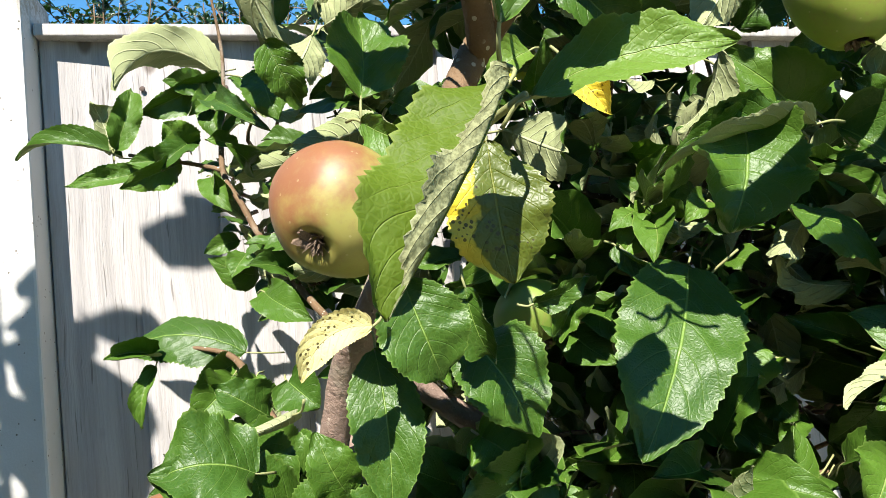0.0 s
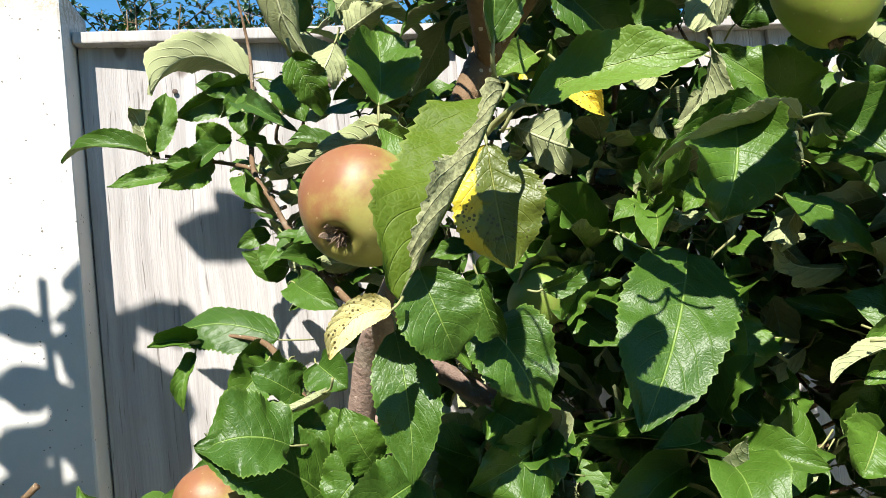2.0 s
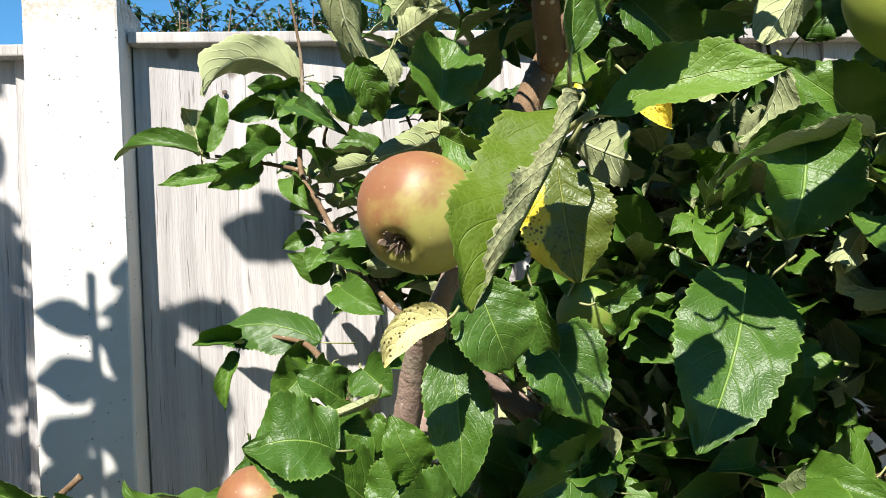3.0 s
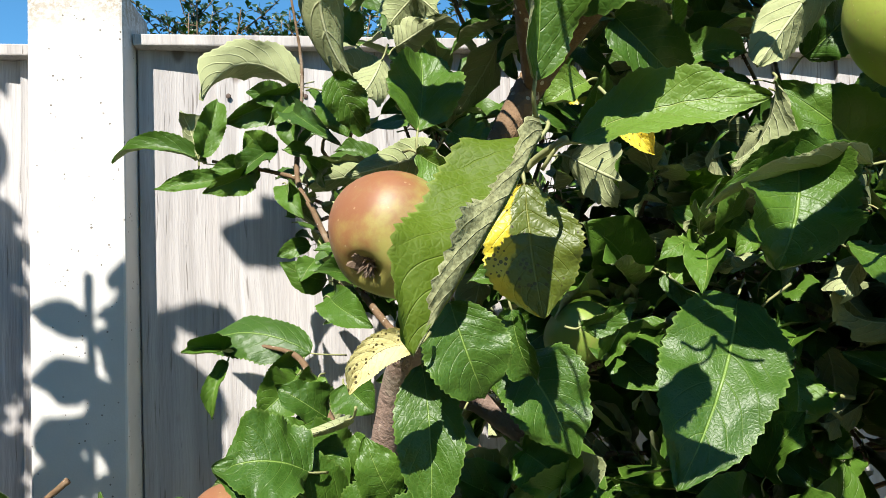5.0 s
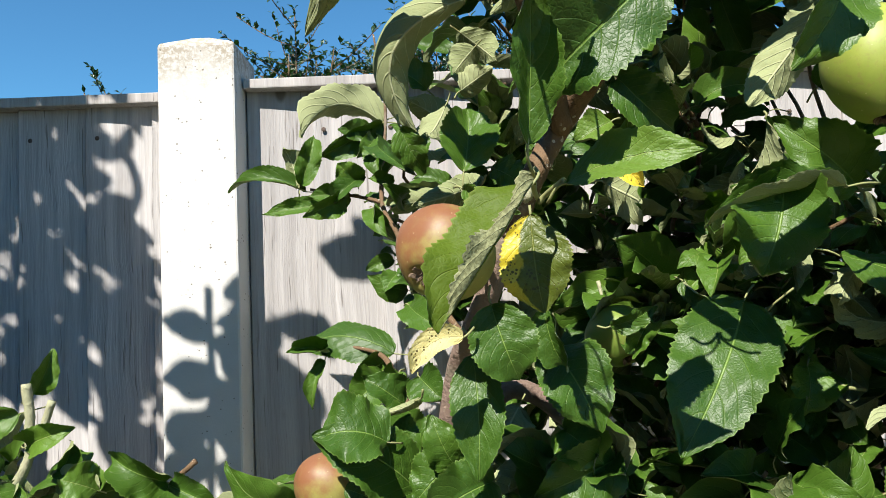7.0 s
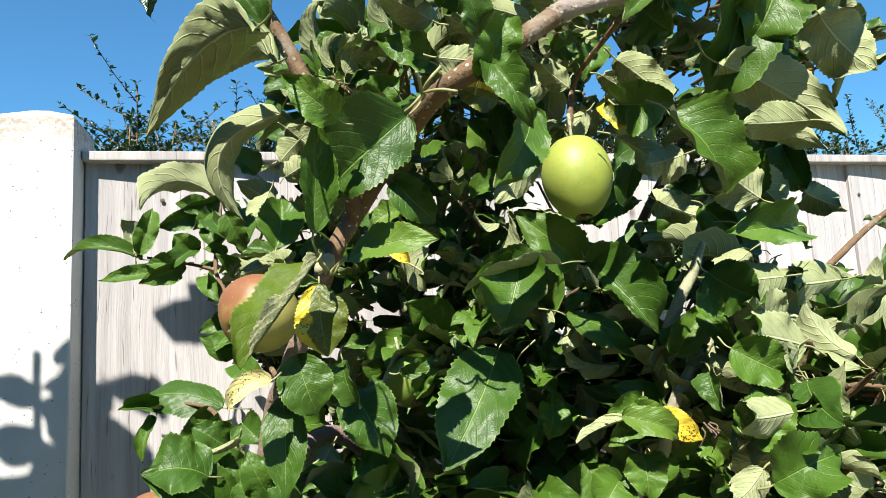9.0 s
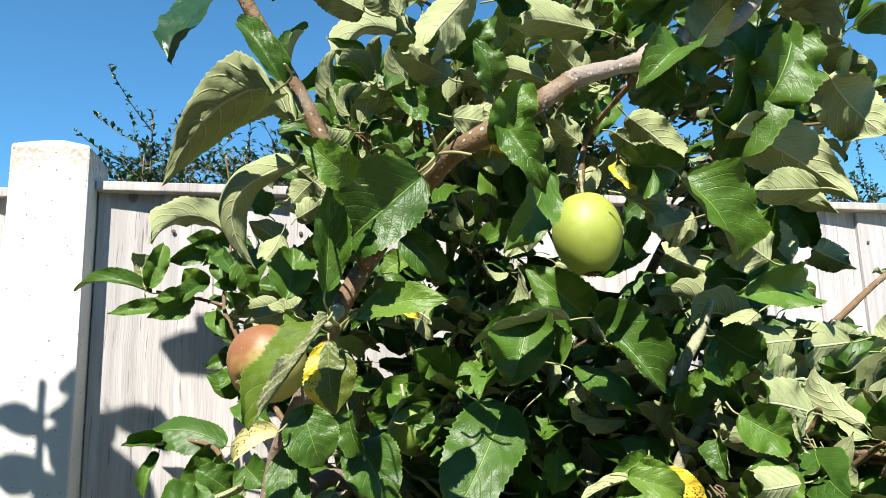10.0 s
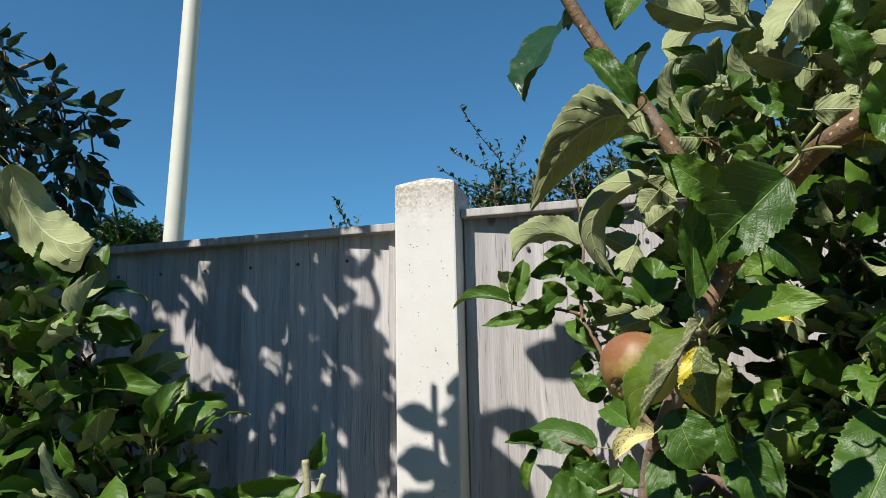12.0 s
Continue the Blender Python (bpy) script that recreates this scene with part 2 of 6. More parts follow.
def concrete_material():
    m = Nodes("concrete", 0.88, 0.25)
    p = m.coords("Object")
    c = m.mix(m.noise(22, p, 6, 0.6), (0.50, 0.49, 0.465), (0.63, 0.62, 0.595))
    c = m.mix(m.math("MULTIPLY", m.noise(420, p, 2), 0.25), c, (0.5, 0.48, 0.44))
    sep = m.add("ShaderNodeSeparateXYZ")
    m.link(p, sep.inputs[0])
    grime = m.math("MULTIPLY", m.step(m.math("ADD", sep.outputs[2], m.math("MULTIPLY", m.noise(24, p, 5, 0.7), 0.16)), 1.845, 1.95), m.step(m.noise(130, p, 4, 0.7), 0.36, 0.58))
    c = m.mix(m.math("MULTIPLY", grime, 0.8), c, (0.27, 0.22, 0.15))
    vor = m.add("ShaderNodeTexVoronoi", Scale=110.0)
    m.link(p, vor.inputs["Vector"])
    pit = m.math("MULTIPLY", m.math("LESS_THAN", vor.outputs["Distance"], m.math("MULTIPLY", m.noise(90, p, 1), 0.26)), m.step(m.noise(31, p, 2), 0.50, 0.56))
    c = m.mix(m.math("MULTIPLY", pit, 0.9), c, (0.12, 0.10, 0.08))
    m.base(c)
    h = m.math("SUBTRACT", m.noise(300, p, 4, 0.7), m.math("MULTIPLY", pit, 2.0))
    m.bump(h, 0.35, 0.0012)
    return m.mat


def plain_material(name, a, b, scale, rough=0.7, bump=0.2, spec=0.4):
    m = Nodes(name, rough, spec)
    p = m.coords("Object")
    m.base(m.mix(m.noise(scale, p, 4), a, b))
    m.bump(m.noise(scale * 6, p, 3), bump, 0.002)
    return m.mat


def bounce_ground_material():
    """Unseen ground: straw tone picked to bounce light up, with greener patches."""
    m = Nodes("bounce_ground", 0.95, 0.2)
    p = m.coords("Object")
    c = m.mix(m.noise(60, p, 5, 0.7), (0.25, 0.225, 0.13), (0.41, 0.36, 0.24))
    c = m.mix(m.math("MULTIPLY", m.step(m.noise(1.3, p, 4), 0.42, 0.62), 0.5), c, (0.09, 0.13, 0.04))
    m.base(c)
    m.bump(m.noise(140, p, 4, 0.7), 0.8, 0.02)
    return m.mat


STALK = stalk_material()
BARK = bark_material("bark", (0.072, 0.044, 0.023), (0.215, 0.135, 0.072), 0.85)
GREY_BARK = bark_material("grey_bark", (0.13, 0.105, 0.088), (0.36, 0.305, 0.255), 0.6)
OLD_BARK = bark_material("old_bark", (0.13, 0.09, 0.07), (0.34, 0.24, 0.19), 0.2)
SHOOT = bark_material("shoot_bark", (0.22, 0.23, 0.13), (0.40, 0.39, 0.25), 0.4)
RED_SKIN = apple_material("red_skin", (0.30, 0.275, 0.072), (0.20, 0.074, 0.034), (-0.70, -0.10, 0.80), 0.94)
GREEN_SKIN = apple_material("green_skin", (0.235, 0.30, 0.042), (0.33, 0.365, 0.068), (-0.2, -0.5, 0.8), 0.5)
# green skin darkened in its colour, standing in for shade on the hidden apple
SHADED_SKIN = apple_material("shaded_green_skin", (0.13, 0.21, 0.03), (0.22, 0.28, 0.05), (-0.2, -0.5, 0.8), 0.4)
HUSK = plain_material("husk", (0.055, 0.036, 0.025), (0.27, 0.19, 0.13), 400, 0.9, 0.6)
WOOD = wood_material("weathered_board", (0.295, 0.279, 0.270), (0.63, 0.603, 0.595))
RAIL_WOOD = wood_material("weathered_rail", (0.26, 0.24, 0.225), (0.60, 0.565, 0.54), False)
CONCRETE = concrete_material()
POLE_PAINT = plain_material("pole_paint", (0.44, 0.43, 0.37), (0.56, 0.55, 0.47), 6, 0.55, 0.08)
BOUNCE_GROUND = bounce_ground_material()
BLOCKER = plain_material("blocker_face", (0.24, 0.17, 0.13), (0.34, 0.25, 0.20), 5, 0.9, 0.4)
NAIL = plain_material("nail_rust", (0.05, 0.035, 0.03), (0.12, 0.08, 0.06), 300, 0.7, 0.3)


# ---- building helpers ----
def mesh_of(name, verts, faces, materials, slots=None, uvs=None, smooth=True):
    me = bpy.data.meshes.new(name)
    me.from_pydata(verts, [], faces)
    for m in materials:
        me.materials.append(m)
    if slots is not None:
        me.polygons.foreach_set("material_index", slots)
    if uvs is not None:
        layer = me.uv_layers.new(name="UVMap")
        loops = np.zeros(len(me.loops), dtype=np.int32)
        me.loops.foreach_get("vertex_index", loops)
        layer.data.foreach_set("uv", np.asarray(uvs, dtype=np.float32)[loops].ravel())
    me.polygons.foreach_set("use_smooth", [smooth] * len(me.polygons))
    me.update()
    return me


def part(name, bm, material, parent=None, label=""):
    me = bpy.data.meshes.new(name)
    bm.to_mesh(me)
    bm.free()
    me.materials.append(material)
    ob = new(name, me)
    ob.parent = parent
    return tagged(ob, label)


def thing(name, place, label, category, group="", kind=""):
    ob = new(name)
    ob.empty_display_size = 0.05
    ob.location = place
    return tagged(ob, label, category, group, kind)


def hang(ob, parent):
    """Make ob a part of parent without moving it (parents stand unturned at their base)."""
    ob.parent = parent
    ob.matrix_parent_inverse = Matrix.Translation(-parent.location)
    return ob


def box(bm, lo, hi, bevel=0.0):
    made = bmesh.ops.create_cube(bm, size=1.0)
    size, mid = [h - l for l, h in zip(lo, hi)], [(l + h) / 2 for l, h in zip(lo, hi)]
    for v in made["verts"]:
        v.co = Vector([c * s + m for c, s, m in zip(v.co, size, mid)])
    if bevel:
        bmesh.ops.bevel(bm, geom=bm.edges[:], offset=bevel, segments=2, affect="EDGES", profile=0.6)
    return bm


def glide(points, n):
    """A smooth line of n steps a stretch through points of (x, y, z, radius)."""
    pts = [np.array(p, float) for p in points]
    pts = [2 * pts[0] - pts[1], *pts, 2 * pts[-1] - pts[-2]]
    out = []
    for a, b, c, d in zip(pts, pts[1:], pts[2:], pts[3:]):
        for k in range(n):
            t = k / n
            out.append(0.5 * (2 * b + (c - a) * t + (2 * a - 5 * b + 4 * c - d) * t * t + (3 * b - a - 3 * c + d) * t ** 3))
    out.append(pts[-2])
    return np.array(out)


def tube(points, n=6, sides=10, rough=0.0, seed=0):
    """Vertices and faces of a tapering, slightly uneven round limb."""
    line = glide(points, n)
    rng = random.Random(seed)
    verts, faces = [], []
    ref = Vector((0.31, 0.17, 0.93)).normalized()
    for i, row in enumerate(line):
        ahead = Vector((line[min(i + 1, len(line) - 1)] - line[max(i - 1, 0)])[:3].tolist())
        ahead.normalize()
        side = ahead.cross(ref)
        if side.length < 0.1:
            side = ahead.cross(Vector((1, 0, 0)))
        side.normalize()
        up = side.cross(ahead)
        for k in range(sides):
            a = 2 * math.pi * k / sides
            r = max(float(row[3]), 0.0002) * (1 + rough * rng.uniform(-1, 1))
            verts.append(tuple(Vector(row[:3].tolist()) + r * (math.cos(a) * side + math.sin(a) * up)))
    for i in range(len(line) - 1):
        for k in range(sides):
            a, b = i * sides + k, i * sides + (k + 1) % sides
            faces.append((a, b, b + sides, a + sides))
    faces.append(tuple(range(sides))[::-1])
    faces.append(tuple(range(len(verts) - sides, len(verts))))
    return verts, faces


def limb(name, points, material, parent, sides=12, rough=0.05, seed=1, n=8, label=""):
    v, f = tube(points, n, sides, rough, seed)
    ob = new(name, mesh_of(name, v, f, [material]))
    if parent is not None:
        hang(ob, parent)
    return tagged(ob, label)


def leaf_shape(length, width, folds, edge, sag, wave, seed, nu, nv, slim=0.0, stalk=0.25, twist=0.0, bend=0.0, lop=(1.0, 1.0), peak=0.42, droop=0.0):
    """A finely serrated ovate leaf along +x with its top towards +z: vertices, faces, slots and uvs.
    folds: degrees by which each half rises from the midrib; edge: further rise towards its margin;
    sag: bulge of the midrib towards the top, as a share of the length; slim: 0 broad base to 1 lance-shaped;
    twist: turn of the blade about its midrib; bend: sideways bow of the midrib; lop: width of each half;
    peak: where along the midrib the blade is widest; droop: hook of the tip away from the top."""
    rng = random.Random(seed)
    ph = [rng.uniform(0, 6.28) for _ in range(4)]
    verts, uvs, faces, slots = [], [], [], []
    thick = 0.0005
    grid = {}
    power = math.log(0.5) / math.log(peak + 0.04 * slim)
    reach = {}
    for j in range(-nv, nv + 1):
        run, rise, a = 0.0, 0.0, 0.0
        for k in range(abs(j)):
            q = (k + 0.5) / nv
            a = radians(folds[0 if j < 0 else 1] + edge * q * q)
            run += math.cos(a) / nv
            rise += math.sin(a) / nv
        reach[j] = (run if j >= 0 else -run, rise, a)
    for side in (1, -1):
        for i in range(nu + 1):
            u = i / nu
            body = math.sin(math.pi * u ** power) ** (0.62 + 0.45 * slim) if 0 < i < nu else 0.0
            if u > 0.74:
                q = (u - 0.74) / 0.26
                body *= 1 - 0.38 * q * q * (3 - 2 * q)
            half = 0.5 * width * body
            lobes = [lop[s] + 0.035 * math.sin(ph[3 - s] + 7 * u) + 0.02 * math.sin(ph[2 + s] + 15 * u) for s in (0, 1)]
            hook = -droop * length * max(0.0, u - 0.5) ** 2
            mid = Vector((u * length, 4 * bend * length * u * (1 - u), 4 * sag * length * u * (1 - u) + hook))
            slope = 4 * sag * (1 - 2 * u) - 2 * droop * max(0.0, u - 0.5)
            up = Vector((-slope, 0, 1)).normalized()
            across = Vector((-4 * bend * (1 - 2 * u), 1, 0)).normalized()
            tw = twist * (u - 0.3)
            for j in range(-nv, nv + 1):
                v = j / nv
                rim = abs(j) == nv or i in (0, nu)
                s = 0 if v < 0 else 1
                tooth = lobes[s]
                if abs(j) == nv and 0 < i < nu:
                    tooth += (-0.024, 0.004, 0.034)[i % 3] + 0.010 * math.sin(ph[s] + 5.1 * i)
                run, rise, a_rim = reach[j]
                y, z = run * half * tooth, rise * half * tooth
                z += wave * width * abs(v) ** 2 * 0.34 * (math.sin(ph[s] + u * 10 + v) + 0.45 * math.sin(ph[s + 2] + u * 24))
                z += 0.024 * length * noise.noise(Vector((u * 4.5, v * 2.0, 3.1 * seed))) * (0.3 + abs(v))
                z += 0.009 * length * noise.noise(Vector((u * 14, v * 6, 5.7 * seed)))
                z += 0.010 * length * math.sin(7 * 2 * math.pi * (u - abs(v) * 0.35) + 1.5) * abs(v) * (1 - abs(v)) * 2
                if side == -1 and not rim:
                    y += thick * math.sin(a_rim) * (1 if v > 0 else -1)
                    z -= thick * math.cos(a_rim)
                y, z = y * math.cos(tw) - z * math.sin(tw), y * math.sin(tw) + z * math.cos(tw)
                grid[(side, i, j)] = len(verts)
                verts.append(tuple(mid + across * y + up * z))
                uvs.append((u, 0.5 + 0.5 * v))
    for side in (1, -1):
        for i in range(nu):
            for j in range(-nv, nv):
                f = (grid[(side, i, j)], grid[(side, i + 1, j)], grid[(side, i + 1, j + 1)], grid[(side, i, j + 1)])
                for tri in ((f[0], f[1], f[2]), (f[0], f[2], f[3])):
                    faces.append(tri if side == 1 else tri[::-1])
                    slots.append(0 if side == 1 else 1)
    if stalk:
        n0 = len(verts)
        turn = rng.uniform(-0.1, 0.1)
        pv, pf = tube([(0.04 * length, 0, -0.0004, 0.0006), (-0.4 * stalk * length, 0, -0.06 * length * stalk, 0.0008), (-stalk * length, turn * length, -0.5 * stalk * length, 0.0009)], 3, 5)
        verts += pv
        uvs += [(0.5, 0.5)] * len(pv)
        faces += [tuple(n0 + k for k in f) for f in pf]
        slots += [2] * len(pf)
    return verts, faces, slots, uvs


def leaf_frame(base, tip, normal):
    x = (Vector(tip) - Vector(base)).normalized()
    z = Vector(normal)
    z = (z - z.dot(x) * x).normalized()
    y = z.cross(x)
    return Matrix.Translation(base) @ Matrix((x, y, z)).transposed().to_4x4()


LEAF_COUNT = [0]


def leaf(parent, base, tip, normal, width, folds=(12, 12), edge=0, sag=0.08, wave=0.2, kind="green", slim=0.0, stalk=0.25, twist=0.0, bend=0.0, lop=(1.0, 1.0), peak=0.42, droop=0.0, stiff=False, label=""):
    """One leaf from the foot of its blade to its tip, its top side towards normal."""
    LEAF_COUNT[0] += 1
    length = (Vector(tip) - Vector(base)).length
    if not label and not stiff:
        rng = random.Random(900 + LEAF_COUNT[0])
        folds, edge = [a + rng.uniform(-4, 20) for a in folds], edge + rng.uniform(-20, 45)
        sag, wave, droop, width = sag + rng.uniform(-0.02, 0.07), wave * rng.uniform(1.1, 1.7), droop + rng.uniform(0.0, 0.6), width * 1.06
    v, f, s, uv = leaf_shape(length, width, folds, edge, sag, wave, LEAF_COUNT[0], 60, 6, slim, stalk, twist + 0.2 * math.sin(3.7 * LEAF_COUNT[0]), bend + 0.035 * math.sin(2.3 * LEAF_COUNT[0]), lop, peak, droop)
    ob = new("leaf", mesh_of("leaf", v, f, [*LEAVES[kind], STALK], s, uv))
    ob.matrix_world = leaf_frame(base, tip, normal)
    m = ob.matrix_world.copy()
    ob.parent = parent
    ob.matrix_parent_inverse = Matrix.Translation(-parent.location)
    ob.matrix_basis = m
    return tagged(ob, label)


# ---- structure: ground, concrete posts, board fence ----
def ground():
    bm = bmesh.new()
    bmesh.ops.create_grid(bm, x_segments=40, y_segments=40, size=150)
    for v in bm.verts:
        if v.co.length > 8:
            v.co.z = 0.15 * noise.noise(v.co * 0.07)
    return tagged(part("ground", bm, BOUNCE_GROUND), "unseen ground, made pale to bounce light upwards", "ground", kind="structure")


ground()
FACE_Y, BOARD_Y = 0.900, 0.960


def concrete_post(x0, group=True):
    """A slotted concrete fence post with a low weathered peak on top."""
    w, d, h = 0.12, 0.12, 1.86
    bm = bmesh.new()
    prof = [(0, 0), (w, 0), (w, d), (0, d)]
    low = [bm.verts.new((x0 + x, FACE_Y + y, -0.3)) for x, y in prof]
    top = [bm.verts.new((x0 + x, FACE_Y + y, h - 0.002 * (y > 0.05))) for x, y in prof]
    peak = [bm.verts.new((x0 + 0.052 + x * 0.22, FACE_Y + 0.012 + y * 0.8, h + 0.012)) for x, y in prof]
    n = len(prof)
    for a, b in ((low, top), (top, peak)):
        for i in range(n):
            bm.faces.new((a[i], a[(i + 1) % n], b[(i + 1) % n], b[i]))
    bm.faces.new(peak)
    edges = [e for e in bm.edges if abs(e.verts[0].co.z - e.verts[1].co.z) > 0.5 and min(e.verts[0].co.y, e.verts[1].co.y) < FACE_Y + 0.01]
    edges += [e for e in bm.edges if e.verts[0].co.z > 1.8 and e.verts[1].co.z > 1.8 and e.verts[0].co.z < 1.862 and e.verts[1].co.z < 1.862]
    bmesh.ops.bevel(bm, geom=edges, offset=0.004, segments=2, affect="EDGES", profile=0.5)
    bmesh.ops.recalc_face_normals(bm, faces=bm.faces[:])
    ob = part("concrete_post", bm, CONCRETE)
    return tagged(ob, "pale grey concrete fence post with a weathered top", "fence post", "fence posts")


for x in (-0.60, 1.35, -2.55, 3.30, -4.50):
    concrete_post(x)


def board_mesh(width, height):
    """A feather-edged board, thick on its left side and thin on its right, with softened edges."""
    bm = bmesh.new()
    nz = 10
    rng = random.Random(int(width * 1000))
    rows = []
    for k in range(nz + 1):
        z = height * k / nz
        w = 0.0015 * rng.uniform(-1, 1)
        rows.append([bm.verts.new(c) for c in ((0.0 + w, 0.0015, z), (0.0015 + w, 0.0, z), (width * 0.5, 0.004 + 0.3 * w, z), (width, 0.009, z), (width, 0.013, z), (0.0, 0.015, z))])
    for a, b in zip(rows, rows[1:]):
        for i in range(6):
            bm.faces.new((a[i], a[(i + 1) % 6], b[(i + 1) % 6], b[i]))
    bm.faces.new(rows[0][::-1])
    bm.faces.new(rows[-1])
    me = bpy.data.meshes.new("board")
    bm.to_mesh(me)
    bm.free()
    me.materials.append(WOOD)
    return me


def fence_panel(x0, x1, first, drop=0.0):
    """Upright overlapping boards with a capping rail between two posts."""
    panel = thing("fence_panel", ((x0 + x1) / 2, BOARD_Y, 0), "weathered silver-grey wooden board fence panel", "fence", "fence panels", "structure")
    me = board_mesh(0.118, 1.7365)
    rng = random.Random(5)
    x = first
    while x < x1 + 0.1:
        ob = hang(new("board", me), panel)
        lo = max(x, x0)
        ob.matrix_basis = pose(lo, BOARD_Y - 0.003 + rng.uniform(-0.0015, 0.0015), 0.060 - drop + rng.uniform(-0.002, 0.002), 0, 0, rng.uniform(-0.3, 0.3)) @ Matrix.Diagonal(((x + 0.118 - lo) / 0.118 if x + 0.118 < x1 else (x1 - lo) / 0.118, 1, 1, 1))
        x += 0.108
        if x > x1 - 0.01:
            break
    bm = bmesh.new()
    box(bm, (x0, BOARD_Y - 0.024, 1.796 - drop), (x1, BOARD_Y + 0.040, 1.812 - drop), 0.002)
    hang(part("capping_rail", bm, RAIL_WOOD, None, "flat weathered capping rail"), panel)
    for z in (0.35, 0.95, 1.6):
        bm = bmesh.new()
        box(bm, (x0, BOARD_Y + 0.016, z - 0.04), (x1, BOARD_Y + 0.056, z + 0.04), 0.003)
        hang(part("back_rail", bm, RAIL_WOOD), panel)
    x = first
    nail = None
    while x < x1 - 0.03:
        for z in (1.6, 0.95):
            if x > x0 and nail is None:
                bm = bmesh.new()
                bmesh.ops.create_uvsphere(bm, u_segments=8, v_segments=5, radius=0.0038)
                for v in bm.verts:
                    v.co.y *= 0.4
                nail = part("nail", bm, NAIL)
                nail_mesh = nail.data
                ob = nail
            elif x > x0:
                ob = new("nail", nail_mesh)
            else:
                continue
            hang(ob, panel)
            ob.matrix_basis = pose(x + 0.02, BOARD_Y - 0.004, z + 0.13 * (z > 1.5), 0, 0, 0)
        x += 0.108
    return panel


def blocker_wall(name, lo, hi, label):
    bm = box(bmesh.new(), lo, hi, 0.01)
    return tagged(part(name, bm, BLOCKER), label, "wall", kind="structure")


# unseen walls added to block sky light; the west one darkens the left fence
blocker_wall("blocker_south", (-7.2, -7.0, -0.1), (7.2, -6.7, 2.3), "added unseen brown wall that blocks low sky light")
blocker_wall("blocker_west", (-3.2, -6.7, -0.1), (-2.9, 0.75, 5.2), "added unseen brown wall that keeps sky light off the left fence")
fence_panel(-0.478, 1.352, -0.482)
fence_panel(-2.432, -0.602, -0.74 - 0.108 * 16, 0.016)
fence_panel(1.472, 3.302, 1.470)
fence_panel(-4.382, -2.552, -4.390)
# ---- the apple tree ----
apple_tree = thing("apple_tree", (-0.12, 0.46, 0), "leafy apple tree with ripening fruit beside the fence", "tree")
limb("trunk", [(-0.10, 0.56, -0.05, 0.026), (-0.12, 0.53, 0.5, 0.020), (-0.15, 0.47, 0.95, 0.014), (-0.175, 0.41, 1.27, 0.0105), (-0.166, 0.37, 1.385, 0.0095), (-0.150, 0.325, 1.435, 0.009), (-0.125, 0.285, 1.500, 0.0085)], OLD_BARK, apple_tree, 14, 0.06, 3)
limb("main_branch", [(-0.127, 0.286, 1.494, 0.0085), (-0.110, 0.275, 1.534, 0.0080), (-0.086, 0.282, 1.574, 0.0085), (-0.066, 0.215, 1.600, 0.0078), (-0.047, 0.148, 1.620, 0.0074), (-0.030, 0.120, 1.628, 0.0078), (0.004, 0.110, 1.648, 0.0072), (0.034, 0.108, 1.668, 0.0070)], BARK, apple_tree, 14, 0.05, 4, 10, "young red-brown branch with pale dots")
limb("upper_branch", [(0.030, 0.108, 1.666, 0.0068), (0.040, 0.107, 1.671, 0.0072), (0.066, 0.109, 1.680, 0.0054), (0.090, 0.113, 1.689, 0.0066), (0.100, 0.117, 1.700, 0.0052), (0.126, 0.122, 1.709, 0.0058), (0.136, 0.124, 1.719, 0.0064), (0.164, 0.130, 1.724, 0.0050), (0.192, 0.136, 1.744, 0.0062), (0.225, 0.144, 1.778, 0.0050), (0.32, 0.17, 1.88, 0.005), (0.41, 0.2, 2.02, 0.004)], GREY_BARK, apple_tree, 12, 0.12, 5)
limb("fruit_twig", [(0.113, 0.119, 1.705, 0.0030), (0.120, 0.190, 1.704, 0.0026), (0.108, 0.252, 1.680, 0.0026), (0.098, 0.252, 1.632, 0.0034)], BARK, apple_tree, 8, 0.1, 15)
limb("side_branch", [(-0.090, 0.279, 1.564, 0.0075), (-0.107, 0.234, 1.604, 0.0068), (-0.121, 0.204, 1.626, 0.0066), (-0.142, 0.199, 1.672, 0.0062), (-0.170, 0.200, 1.722, 0.0058), (-0.199, 0.200, 1.777, 0.0055), (-0.237, 0.199, 1.864, 0.0045), (-0.275, 0.204, 1.984, 0.003)], BARK, apple_tree, 12, 0.06, 6, 10, "reddish side branch with fine rings")
limb("low_branch", [(-0.170, 0.40, 1.33, 0.009), (-0.105, 0.52, 1.362, 0.0100), (-0.015, 0.54, 1.305, 0.010), (0.10, 0.55, 1.26, 0.009), (0.30, 0.53, 1.29, 0.009), (0.5, 0.53, 1.4, 0.006)], OLD_BARK, apple_tree, 12, 0.07, 7)
limb("right_branch", [(0.05, 0.49, 1.28, 0.009), (0.17, 0.50, 1.40, 0.008), (0.24, 0.50, 1.50, 0.007), (0.30, 0.48, 1.62, 0.006), (0.40, 0.46, 1.78, 0.004)], BARK, apple_tree, 10, 0.07, 8)
limb("left_twig", [(-0.14, 0.48, 1.40, 0.0040), (-0.165, 0.58, 1.43, 0.0036), (-0.205, 0.64, 1.490, 0.0034), (-0.226, 0.67, 1.535, 0.0032), (-0.243, 0.69, 1.574, 0.0030), (-0.240, 0.72, 1.645, 0.0024), (-0.238, 0.73, 1.71, 0.0020), (-0.25, 0.73, 1.80, 0.0012)], BARK, apple_tree, 8, 0.08, 9)
